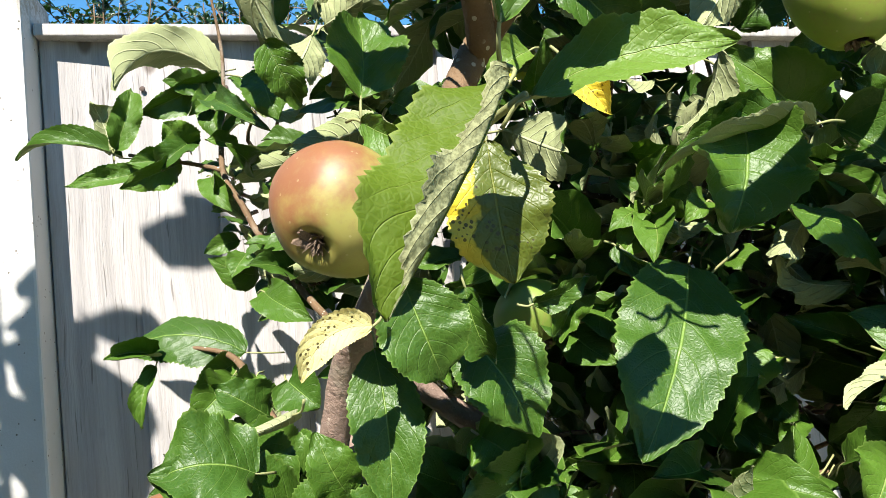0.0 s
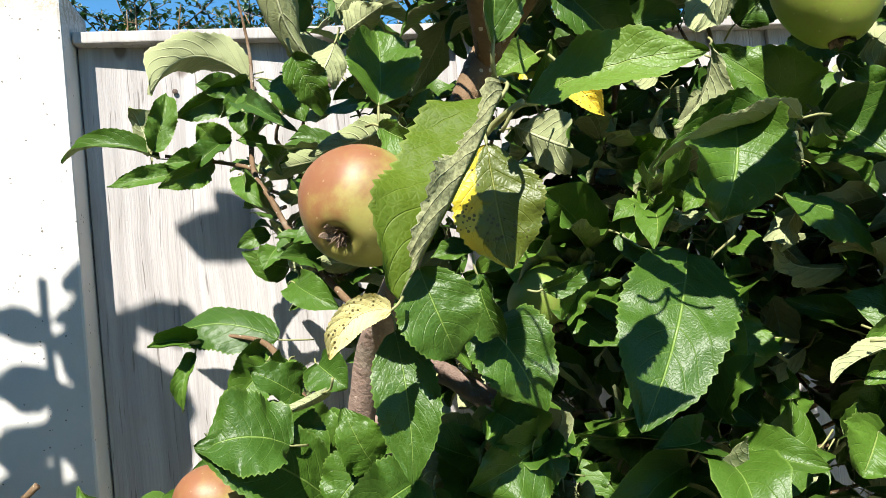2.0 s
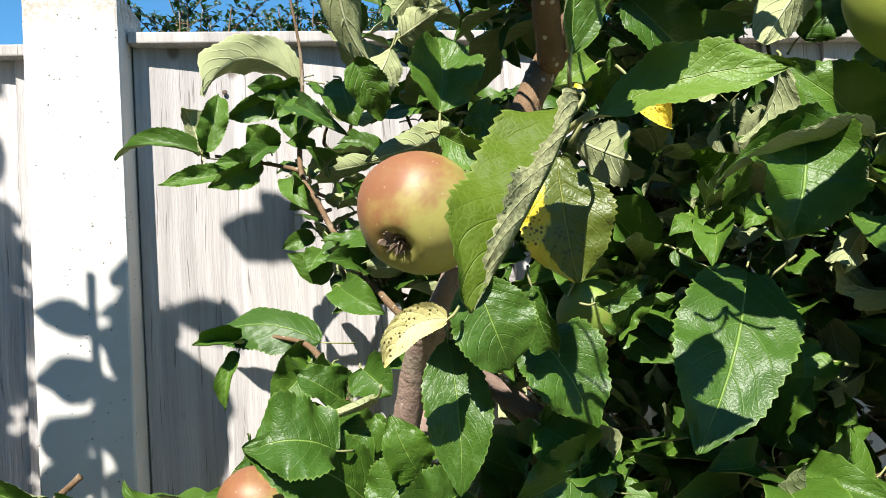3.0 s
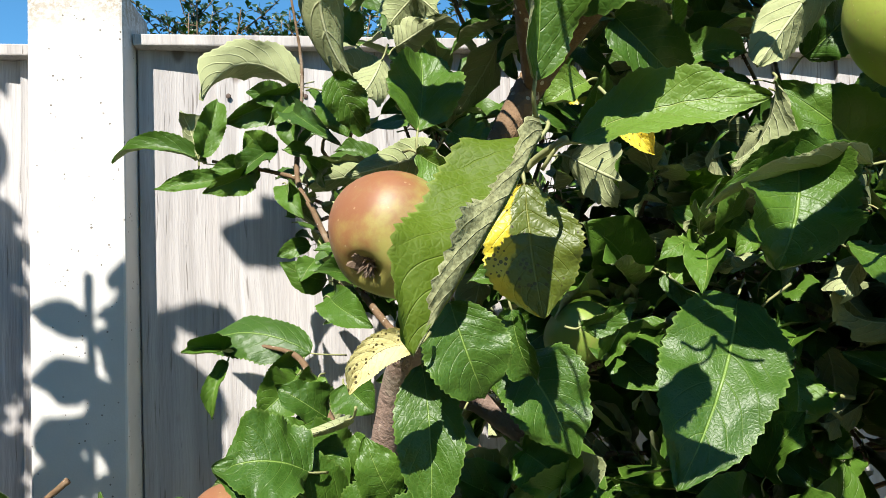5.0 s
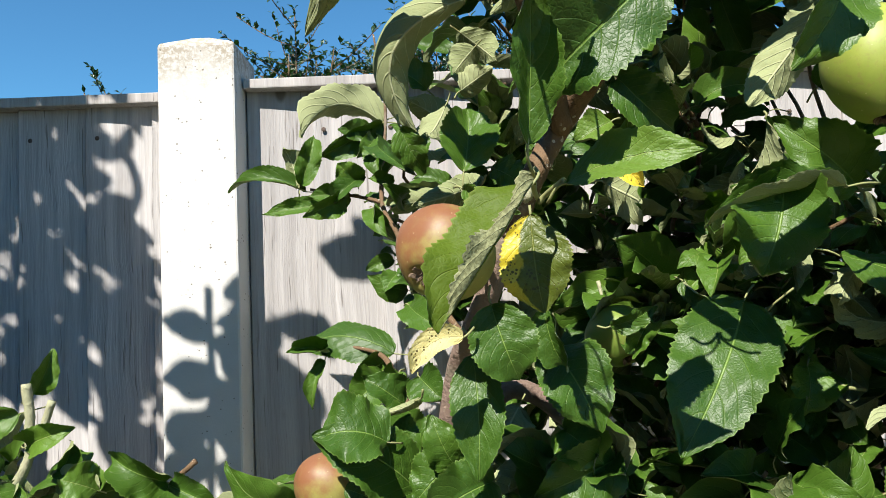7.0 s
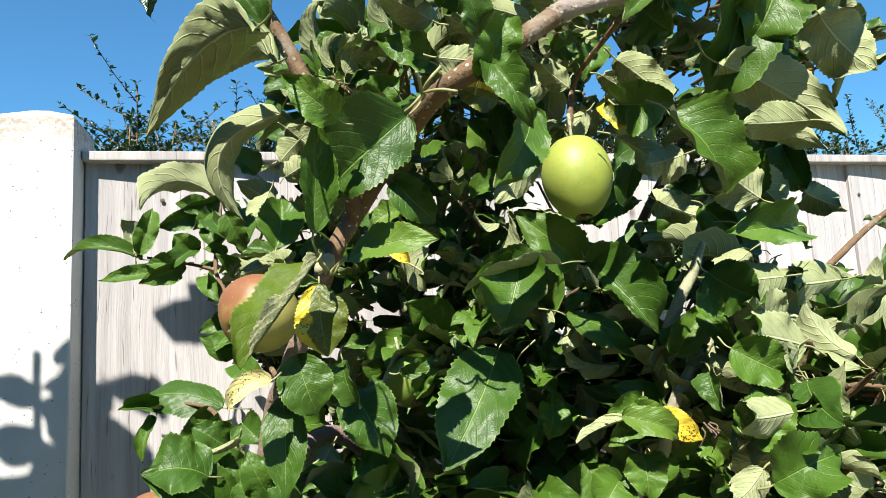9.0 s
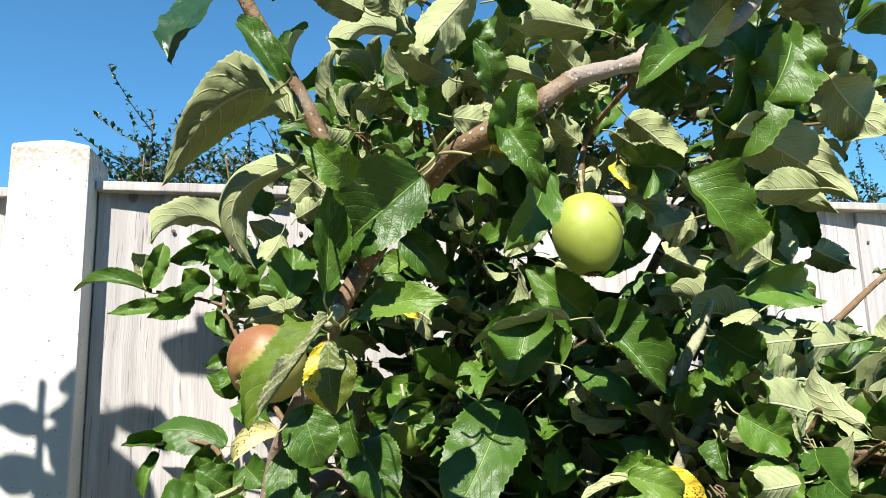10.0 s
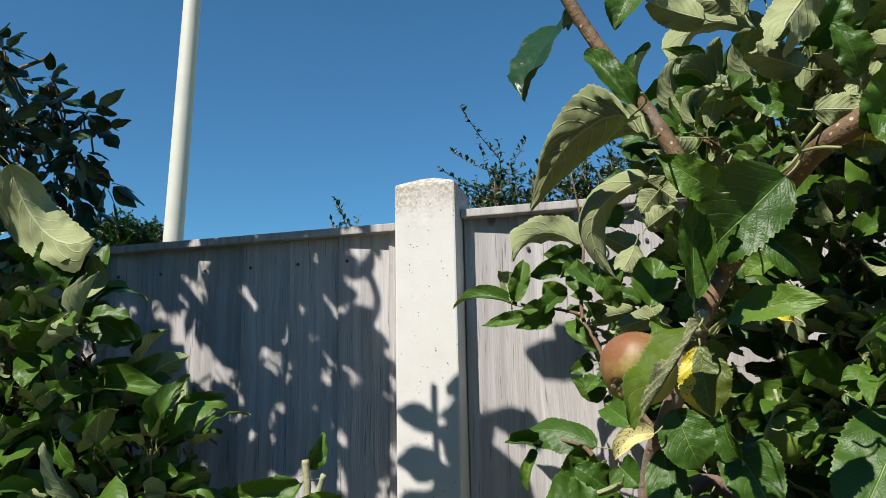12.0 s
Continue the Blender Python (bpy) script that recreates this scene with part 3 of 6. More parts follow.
limb("left_spur", [(-0.242, 0.699, 1.574, 0.003), (-0.275, 0.709, 1.584, 0.0022), (-0.335, 0.713, 1.596, 0.0018)], BARK, apple_tree, 7, 0.08, 10)
limb("lower_spur", [(-0.177, 0.391, 1.311, 0.006), (-0.217, 0.505, 1.365, 0.004), (-0.241, 0.600, 1.392, 0.003), (-0.287, 0.638, 1.403, 0.0016)], BARK, apple_tree, 7, 0.08, 11)
limb("right_branch", [(0.20, 0.50, 1.43, 0.0060), (0.480, 0.500, 1.496, 0.0052), (0.548, 0.500, 1.525, 0.0046), (0.652, 0.500, 1.597, 0.0042), (0.804, 0.520, 1.668, 0.0032)], BARK, apple_tree, 9, 0.08, 16)
limb("green_shoot", [(0.175, 0.284, 1.344, 0.0065), (0.188, 0.274, 1.393, 0.0055), (0.215, 0.272, 1.429, 0.005), (0.237, 0.269, 1.454, 0.0036)], SHOOT, apple_tree, 9, 0.06, 12, 8, "pale green young shoot")
limb("green_shoot", [(0.190, 0.279, 1.454, 0.006), (0.201, 0.274, 1.481, 0.0055), (0.217, 0.274, 1.504, 0.005), (0.231, 0.274, 1.534, 0.0035)], SHOOT, apple_tree, 9, 0.06, 13)
limb("fruit_spur", [(-0.115, 0.270, 1.526, 0.006), (-0.121, 0.235, 1.518, 0.0052), (-0.125, 0.205, 1.512, 0.0042), (-0.127, 0.190, 1.508, 0.0030)], SHOOT, apple_tree, 9, 0.16, 14)

# single leaves that stand out along the branches
limb("petiole", [(-0.116, 0.174, 1.608, 0.0009), (-0.128, 0.174, 1.623, 0.0009), (-0.147, 0.194, 1.651, 0.0009)], STALK, apple_tree, 7, 0.0, 18)
limb("petiole", [(-0.115, 0.174, 1.608, 0.0009), (-0.111, 0.194, 1.625, 0.0009), (-0.105, 0.254, 1.656, 0.0009)], STALK, apple_tree, 7, 0.0, 18)
limb("petiole", [(-0.113, 0.174, 1.608, 0.0009), (-0.098, 0.204, 1.628, 0.0009), (-0.077, 0.284, 1.669, 0.0009)], STALK, apple_tree, 7, 0.0, 18)
limb("petiole", [(-0.117, 0.174, 1.608, 0.0009), (-0.133, 0.204, 1.635, 0.0009), (-0.145, 0.274, 1.661, 0.0009)], STALK, apple_tree, 7, 0.0, 18)
limb("petiole", [(-0.055, 0.134, 1.621, 0.0011), (-0.064, 0.134, 1.611, 0.0011), (-0.071, 0.144, 1.607, 0.0011)], STALK, apple_tree, 7, 0.0, 18)
limb("petiole", [(-0.057, 0.134, 1.620, 0.0012), (-0.053, 0.124, 1.626, 0.0012), (-0.045, 0.124, 1.635, 0.0012)], STALK, apple_tree, 7, 0.0, 18)
limb("petiole", [(-0.057, 0.134, 1.620, 0.0011), (-0.048, 0.119, 1.617, 0.0011), (-0.037, 0.114, 1.614, 0.0011)], STALK, apple_tree, 7, 0.0, 18)
limb("petiole", [(-0.057, 0.134, 1.620, 0.0012), (-0.060, 0.124, 1.624, 0.0012), (-0.063, 0.119, 1.629, 0.0012)], STALK, apple_tree, 7, 0.0, 18)
limb("petiole", [(-0.119, 0.199, 1.506, 0.0016), (-0.115, 0.194, 1.510, 0.0016), (-0.109, 0.174, 1.514, 0.0016)], STALK, apple_tree, 7, 0.0, 18)
limb("petiole", [(-0.119, 0.204, 1.509, 0.0014), (-0.126, 0.164, 1.509, 0.0014), (-0.129, 0.144, 1.514, 0.0014)], STALK, apple_tree, 7, 0.0, 18)
limb("petiole", [(0.009, 0.334, 1.760, 0.0011), (-0.004, 0.314, 1.789, 0.0011), (-0.026, 0.274, 1.799, 0.0011)], STALK, apple_tree, 7, 0.0, 18)
limb("petiole", [(0.009, 0.334, 1.760, 0.0013), (0.005, 0.314, 1.795, 0.0013), (-0.001, 0.274, 1.812, 0.0013)], STALK, apple_tree, 7, 0.0, 18)
limb("petiole", [(0.009, 0.334, 1.760, 0.001), (0.028, 0.314, 1.777, 0.001), (0.032, 0.274, 1.783, 0.001)], STALK, apple_tree, 7, 0.0, 18)
limb("petiole", [(0.119, 0.334, 1.519, 0.0011), (0.131, 0.334, 1.521, 0.0011), (0.140, 0.324, 1.521, 0.0011)], STALK, apple_tree, 7, 0.0, 18)
limb("petiole", [(0.211, 0.284, 1.523, 0.0011), (0.223, 0.274, 1.501, 0.0011), (0.223, 0.234, 1.503, 0.0011)], STALK, apple_tree, 7, 0.0, 18)
limb("petiole", [(0.199, 0.274, 1.404, 0.0009), (0.185, 0.274, 1.427, 0.0009), (0.183, 0.254, 1.433, 0.0009)], STALK, apple_tree, 7, 0.0, 18)
limb("petiole", [(0.207, 0.274, 1.422, 0.0009), (0.222, 0.264, 1.420, 0.0009), (0.231, 0.254, 1.413, 0.0009)], STALK, apple_tree, 7, 0.0, 18)
limb("petiole", [(0.133, 0.381, 1.380, 0.0016), (0.131, 0.362, 1.375, 0.0016), (0.147, 0.362, 1.372, 0.0016)], STALK, apple_tree, 7, 0.0, 18)
limb("petiole", [(0.133, 0.381, 1.377, 0.0014), (0.127, 0.362, 1.367, 0.0014), (0.137, 0.362, 1.358, 0.0014)], STALK, apple_tree, 7, 0.0, 18)
limb("petiole", [(0.018, 0.391, 1.303, 0.0018), (0.033, 0.381, 1.304, 0.0018), (0.054, 0.381, 1.328, 0.0018)], STALK, apple_tree, 7, 0.0, 18)
limb("petiole", [(0.018, 0.391, 1.303, 0.0014), (0.011, 0.391, 1.292, 0.0014), (0.008, 0.391, 1.279, 0.0014)], STALK, apple_tree, 7, 0.0, 18)
limb("withered_stem", [(0.1888, 0.2340, 1.3755, 0.0009), (0.1899, 0.2239, 1.3663, 0.0007), (0.1884, 0.2287, 1.3619, 0.0004)], HUSK, apple_tree, 5, 0.0, 19)
limb("withered_stem", [(0.1929, 0.2340, 1.3741, 0.0009), (0.1966, 0.2253, 1.3662, 0.0007), (0.1874, 0.2203, 1.3633, 0.0004)], HUSK, apple_tree, 5, 0.0, 19)
limb("withered_stem", [(0.1928, 0.2340, 1.3689, 0.0009), (0.2012, 0.2243, 1.3626, 0.0007), (0.2055, 0.2266, 1.3588, 0.0004)], HUSK, apple_tree, 5, 0.0, 19)
limb("withered_stem", [(0.1940, 0.2340, 1.3753, 0.0009), (0.1989, 0.2301, 1.3713, 0.0007), (0.1915, 0.2287, 1.3584, 0.0004)], HUSK, apple_tree, 5, 0.0, 19)
limb("withered_stem", [(0.1935, 0.2340, 1.3683, 0.0009), (0.1974, 0.2256, 1.3692, 0.0007), (0.2003, 0.2300, 1.3653, 0.0004)], HUSK, apple_tree, 5, 0.0, 19)
limb("withered_stem", [(0.1906, 0.2340, 1.3726, 0.0009), (0.1954, 0.2272, 1.3645, 0.0007), (0.1914, 0.2305, 1.3510, 0.0004)], HUSK, apple_tree, 5, 0.0, 19)
limb("withered_stem", [(0.1867, 0.2340, 1.3710, 0.0009), (0.1857, 0.2284, 1.3666, 0.0007), (0.1826, 0.2344, 1.3550, 0.0004)], HUSK, apple_tree, 5, 0.0, 19)
leaf(apple_tree, (-0.242, 0.730, 1.682), (-0.347, 0.711, 1.665), (-0.24, 0.70, 0.67), 0.055, folds=(20, 35), sag=0.18, bend=0.2)
leaf(apple_tree, (-0.242, 0.730, 1.682), (-0.322, 0.711, 1.634), (0.43, -0.81, -0.40), 0.040, folds=(20, 10), sag=0.1)
leaf(apple_tree, (-0.256, 0.721, 1.670), (-0.294, 0.692, 1.667), (0.59, -0.80, -0.07), 0.029)
leaf(apple_tree, (-0.272, 0.711, 1.608), (-0.305, 0.683, 1.576), (0.30, -0.84, 0.45), 0.035, folds=(15, 25))
leaf(apple_tree, (-0.277, 0.711, 1.601), (-0.297, 0.692, 1.624), (0.32, -0.85, -0.41), 0.042, folds=(15, 20), kind="fresh")
leaf(apple_tree, (-0.342, 0.720, 1.595), (-0.448, 0.740, 1.602), (-0.30, -0.80, 0.50), 0.032, folds=(30, 15), sag=0.2, wave=0.1, bend=-0.08)
leaf(apple_tree, (-0.350, 0.711, 1.602), (-0.365, 0.711, 1.651), (0.20, 0.98, 0.06), 0.045, folds=(30, 25), edge=20, sag=0.1, kind="fresh")
leaf(apple_tree, (-0.347, 0.711, 1.602), (-0.327, 0.711, 1.666), (0.37, -0.92, -0.12), 0.033, folds=(30, 10), kind="fresh")
leaf(apple_tree, (-0.309, 0.711, 1.580), (-0.395, 0.702, 1.566), (0.10, -0.99, 0.03), 0.026, folds=(10, 30), sag=0.12, kind="fresh")
leaf(apple_tree, (-0.285, 0.711, 1.585), (-0.338, 0.674, 1.557), (0.63, -0.76, -0.19), 0.032, folds=(10, 10), kind="fresh")
leaf(apple_tree, (-0.288, 0.711, 1.587), (-0.333, 0.692, 1.585), (0.37, -0.91, 0.21), 0.028, folds=(20, 10), kind="fresh")
leaf(apple_tree, (-0.252, 0.711, 1.649), (-0.243, 0.674, 1.600), (-0.38, -0.77, 0.52), 0.031)
leaf(apple_tree, (-0.255, 0.692, 1.566), (-0.236, 0.655, 1.528), (-0.41, -0.74, 0.53), 0.026, kind="fresh")
leaf(apple_tree, (-0.242, 0.692, 1.542), (-0.249, 0.655, 1.564), (0.30, -0.53, -0.79), 0.020)
leaf(apple_tree, (-0.251, 0.711, 1.657), (-0.269, 0.674, 1.628), (0.65, -0.63, 0.43), 0.025, kind="fresh")
leaf(apple_tree, (-0.230, 0.674, 1.593), (-0.254, 0.655, 1.598), (0.61, -0.79, 0.07), 0.023, kind="fresh")
leaf(apple_tree, (-0.214, 0.617, 1.565), (-0.230, 0.579, 1.578), (0.80, -0.47, -0.39), 0.028)
leaf(apple_tree, (-0.242, 0.674, 1.641), (-0.203, 0.523, 1.585), (-0.73, -0.39, 0.56), 0.031, folds=(20, 20))
leaf(apple_tree, (-0.223, 0.636, 1.484), (-0.238, 0.617, 1.462), (0.10, -0.79, 0.61), 0.025, kind="fresh")
leaf(apple_tree, (-0.217, 0.636, 1.497), (-0.198, 0.617, 1.464), (-0.49, -0.85, 0.21), 0.025)
leaf(apple_tree, (-0.209, 0.570, 1.447), (-0.175, 0.523, 1.424), (-0.60, -0.65, 0.46), 0.034, folds=(10, 10))
leaf(apple_tree, (-0.151, 0.260, 1.647), (-0.183, 0.305, 1.564), (-0.33, 0.90, 0.30), 0.046, folds=(20, 38), edge=20, sag=0.1, wave=0.15, stalk=0.35, bend=0.33)
leaf(apple_tree, (-0.197, 0.284, 1.570), (-0.182, 0.294, 1.541), (-0.24, -0.87, -0.42), 0.022, folds=(30, 10))
leaf(apple_tree, (-0.157, 0.256, 1.534), (-0.152, 0.275, 1.583), (0.05, -0.97, 0.05), 0.042, folds=(32, 30), sag=-0.06, wave=0.2, stalk=0.35)
leaf(apple_tree, (-0.148, 0.294, 1.530), (-0.192, 0.324, 1.522), (0.56, 0.83, 0.09), 0.029, folds=(15, 20), sag=0.2)
leaf(apple_tree, (-0.158, 0.254, 1.523), (-0.127, 0.234, 1.504), (-0.62, -0.76, -0.22), 0.020, folds=(15, 10), kind="fresh")
leaf(apple_tree, (-0.132, 0.130, 1.524), (-0.130, 0.111, 1.597), (0.30, -0.93, -0.10), 0.032, folds=(36, 30), edge=25, sag=-0.04, wave=0.3, slim=0.2, stalk=0.2, label="long green leaf with curled felted margins")
leaf(apple_tree, (-0.130, 0.131, 1.508), (-0.176, 0.103, 1.442), (-0.28, -0.80, 0.48), 0.058, folds=(6, 150), sag=0.05, wave=0.20, kind="felted", slim=-0.6, stalk=0.12, twist=-0.9, lop=(0.84, 0.29), peak=0.5, label="large half-folded green leaf with a felted underside")
leaf(apple_tree, (-0.128, 0.165, 1.496), (-0.124, 0.160, 1.447), (-0.13, -0.99, -0.08), 0.036, folds=(8, 8), sag=0.05, wave=0.14, kind="turning", stalk=0.1, peak=0.5, label="yellowing leaf with dark spots")
leaf(apple_tree, (-0.108, 0.170, 1.512), (-0.050, 0.133, 1.520), (-0.40, -0.70, 0.60), 0.029, folds=(10, 20), edge=20, sag=0.10, wave=0.18, kind="bright", stalk=0.2, twist=0.9, label="glossy folded green leaf with a serrated edge")
leaf(apple_tree, (-0.068, 0.130, 1.603), (-0.127, 0.150, 1.552), (-0.12, -0.98, 0.17), 0.066, folds=(45, 5), sag=0.1, wave=0.15, lop=(1.1, 0.75), label="large leaf with one half in shade")
leaf(apple_tree, (-0.075, 0.215, 1.540), (-0.058, 0.208, 1.514), (-0.39, -0.92, -0.01), 0.019, folds=(20, 20), sag=0.1, kind="yellow")
leaf(apple_tree, (-0.028, 0.457, 1.607), (0.014, 0.428, 1.601), (-0.55, -0.75, -0.37), 0.021, folds=(20, 20), sag=0.1, wave=0.25, kind="turning")
leaf(apple_tree, (0.002, 0.476, 1.603), (-0.051, 0.447, 1.577), (0.36, -0.90, 0.24), 0.032, kind="fresh")
leaf(apple_tree, (0.081, 0.250, 1.515), (-0.005, 0.265, 1.497), (-0.25, -0.81, 0.52), 0.036, folds=(25, 60), edge=30, sag=0.06, slim=0.3)
leaf(apple_tree, (0.046, 0.262, 1.517), (0.023, 0.246, 1.462), (-0.10, -0.95, 0.30), 0.064, folds=(12, 14), sag=0.08, wave=0.3, peak=0.46)
leaf(apple_tree, (0.044, 0.274, 1.566), (0.030, 0.294, 1.520), (0.96, -0.01, -0.29), 0.025, folds=(10, 10), sag=0.1, wave=0.15, slim=0.3, stalk=0.05)
leaf(apple_tree, (0.118, 0.304, 1.521), (0.056, 0.284, 1.564), (0.02, -0.92, -0.40), 0.052, folds=(15, 25), sag=0.1)
leaf(apple_tree, (0.037, 0.312, 1.444), (-0.029, 0.262, 1.350), (-0.14, -0.82, 0.55), 0.074, folds=(8, 12), sag=0.05, wave=0.16, stalk=0.2, peak=0.37, lop=(1.0, 0.86), label="broad glossy dark green leaf with pale veins")
leaf(apple_tree, (0.061, 0.334, 1.426), (0.076, 0.391, 1.325), (-0.86, -0.38, -0.34), 0.061, folds=(10, 10))
leaf(apple_tree, (0.100, 0.300, 1.4735), (0.178, 0.310, 1.431), (-0.30, -0.72, 0.62), 0.036, folds=(-14, -18), sag=0.12, wave=0.16, label="arched glossy leaf with a pale sheen")
leaf(apple_tree, (0.118, 0.275, 1.517), (0.149, 0.225, 1.454), (-0.55, -0.80, 0.20), 0.066, folds=(10, 16), wave=0.2, stalk=0.3, lop=(0.3, 1.1))
leaf(apple_tree, (0.046, 0.362, 1.476), (0.005, 0.334, 1.452), (0.18, -0.78, 0.60), 0.031, folds=(15, 15), kind="fresh")
leaf(apple_tree, (0.042, 0.362, 1.476), (0.053, 0.343, 1.463), (0.72, 0.62, -0.31), 0.020)
leaf(apple_tree, (0.003, 0.334, 1.460), (0.025, 0.314, 1.440), (-0.77, -0.59, -0.24), 0.019, folds=(20, 30))
leaf(apple_tree, (0.133, 0.381, 1.384), (0.091, 0.362, 1.355), (-0.01, -0.83, 0.56), 0.043, folds=(15, 15), kind="fresh")
leaf(apple_tree, (0.127, 0.391, 1.363), (0.106, 0.372, 1.334), (-0.59, -0.39, 0.70), 0.023)
leaf(apple_tree, (0.167, 0.381, 1.363), (0.116, 0.362, 1.355), (-0.16, 0.72, -0.67), 0.023, folds=(30, 30))
leaf(apple_tree, (0.144, 0.391, 1.345), (0.150, 0.372, 1.329), (-0.76, -0.54, 0.37), 0.026)
leaf(apple_tree, (0.166, 0.391, 1.326), (0.136, 0.372, 1.310), (-0.05, -0.61, 0.79), 0.023, kind="fresh")
leaf(apple_tree, (0.165, 0.428, 1.452), (0.165, 0.391, 1.422), (0.97, 0.13, -0.18), 0.021, folds=(30, 10))
leaf(apple_tree, (0.202, 0.428, 1.417), (0.159, 0.391, 1.434), (-0.65, 0.76, 0.02), 0.022, folds=(20, 20), sag=0.2)
leaf(apple_tree, (-0.037, 0.391, 1.543), (-0.019, 0.334, 1.517), (0.91, 0.37, -0.18), 0.040, folds=(10, 10))
leaf(apple_tree, (0.065, 0.428, 1.546), (0.026, 0.391, 1.519), (-0.12, 0.67, -0.73), 0.030)
leaf(apple_tree, (0.076, 0.409, 1.529), (0.049, 0.391, 1.514), (-0.15, 0.74, -0.65), 0.030)
leaf(apple_tree, (-0.050, 0.343, 1.429), (-0.018, 0.334, 1.442), (-0.08, -0.90, -0.44), 0.017)
leaf(apple_tree, (-0.018, 0.348, 1.434), (-0.031, 0.348, 1.411), (-0.23, -0.96, 0.14), 0.030, folds=(25, 25), edge=40, sag=0.15, wave=0.4, kind="fresh")
leaf(apple_tree, (-0.155, 0.291, 1.417), (-0.155, 0.272, 1.338), (-0.18, -0.92, 0.34), 0.036, sag=0.07, wave=0.1, label="drooping green leaf yellowing at its tip")
leaf(apple_tree, (-0.143, 0.262, 1.450), (-0.128, 0.255, 1.403), (-0.14, -0.97, 0.21), 0.042, folds=(8, 8), sag=0.1, wave=0.1, peak=0.5)
leaf(apple_tree, (-0.105, 0.294, 1.444), (-0.093, 0.294, 1.403), (-0.59, -0.79, -0.17), 0.026, folds=(20, 20))
leaf(apple_tree, (-0.094, 0.334, 1.414), (-0.070, 0.304, 1.361), (-0.21, -0.89, 0.40), 0.051)
leaf(apple_tree, (-0.199, 0.360, 1.312), (-0.271, 0.330, 1.361), (0.20, -0.85, 0.45), 0.056, folds=(8, 10), sag=0.12, wave=0.12, stalk=0.4, label="broad glossy leaf low on the tree")
leaf(apple_tree, (-0.230, 0.623, 1.393), (-0.347, 0.660, 1.399), (-0.15, -0.72, 0.68), 0.058, folds=(-8, -12), edge=-20, sag=0.12, wave=0.1, bend=-0.10, label="broad glossy convex leaf beside the fence")
leaf(apple_tree, (-0.314, 0.636, 1.398), (-0.348, 0.617, 1.401), (0.47, -0.79, 0.39), 0.040, folds=(40, 40), edge=30, sag=0.2, kind="fresh")
leaf(apple_tree, (-0.311, 0.636, 1.386), (-0.324, 0.617, 1.336), (-0.12, -0.92, 0.38), 0.023, folds=(35, 35), kind="fresh")
leaf(apple_tree, (-0.162, 0.239, 1.432), (-0.193, 0.234, 1.412), (-0.02, -0.96, 0.27), 0.019, folds=(22, 22), edge=30, sag=0.14, kind="cream", bend=-0.22, label="arched cream-yellow leaf with brown spots")
leaf(apple_tree, (-0.195, 0.334, 1.382), (-0.234, 0.362, 1.366), (0.61, 0.79, -0.10), 0.017, folds=(45, 45), edge=20, sag=0.15, wave=0.1)
leaf(apple_tree, (-0.240, 0.617, 1.385), (-0.272, 0.598, 1.364), (0.35, -0.90, 0.27), 0.039, folds=(15, 15), kind="fresh")
leaf(apple_tree, (-0.242, 0.598, 1.375), (-0.275, 0.570, 1.344), (0.38, -0.85, 0.38), 0.048, folds=(15, 15))
leaf(apple_tree, (-0.219, 0.523, 1.382), (-0.235, 0.504, 1.358), (0.30, -0.83, 0.47), 0.033, kind="fresh")
leaf(apple_tree, (-0.196, 0.447, 1.385), (-0.177, 0.428, 1.368), (-0.35, -0.80, 0.49), 0.039)
leaf(apple_tree, (-0.230, 0.391, 1.362), (-0.197, 0.372, 1.330), (-0.14, -0.91, 0.40), 0.040, folds=(18, 18))
leaf(apple_tree, (-0.205, 0.428, 1.350), (-0.187, 0.409, 1.326), (-0.19, -0.84, 0.51), 0.038)
leaf(apple_tree, (-0.166, 0.409, 1.329), (-0.196, 0.391, 1.326), (0.44, -0.77, 0.47), 0.028)
leaf(apple_tree, (-0.205, 0.409, 1.319), (-0.179, 0.391, 1.306), (-0.43, -0.84, 0.31), 0.028)
leaf(apple_tree, (-0.145, 0.334, 1.321), (-0.189, 0.314, 1.304), (0.25, -0.88, 0.40), 0.049, folds=(14, 14))
leaf(apple_tree, (-0.253, 0.362, 1.314), (-0.221, 0.362, 1.300), (0.04, -0.99, 0.11), 0.024)
leaf(apple_tree, (-0.047, 0.362, 1.328), (-0.110, 0.343, 1.307), (0.21, -0.95, 0.22), 0.052, folds=(18, 18), sag=0.1)
leaf(apple_tree, (-0.049, 0.391, 1.347), (-0.076, 0.372, 1.326), (0.03, -0.76, 0.64), 0.037)
leaf(apple_tree, (-0.106, 0.476, 1.353), (-0.124, 0.447, 1.329), (-0.07, 0.67, -0.74), 0.041)
leaf(apple_tree, (0.041, 0.409, 1.299), (-0.014, 0.391, 1.315), (0.37, -0.89, 0.27), 0.027, kind="fresh")
leaf(apple_tree, (-0.003, 0.400, 1.295), (-0.016, 0.391, 1.276), (-0.27, -0.77, 0.57), 0.029)
leaf(apple_tree, (-0.017, 0.400, 1.286), (0.015, 0.391, 1.270), (-0.25, -0.97, 0.07), 0.039)
leaf(apple_tree, (-0.128, 0.372, 1.303), (-0.121, 0.362, 1.276), (-0.42, -0.88, 0.21), 0.027)
# dark glossy leaf colours stand in for the shade on this apple leaf
leaf(apple_tree, (-0.225, 0.420, 1.887), (-0.266, 0.330, 1.762), (-0.35, -0.68, -0.64), 0.074, folds=(15, 15), edge=10, sag=0.08, wave=0.2, kind="glossy", label="leaf hanging against the sky, shade put into its dark colour")
# three unseen leaves added above to cast shade on upper_branch's right part
leaf(apple_tree, (0.078, 0.072, 1.782), (0.153, 0.084, 1.778), (-0.26, -0.61, 0.75), 0.050)
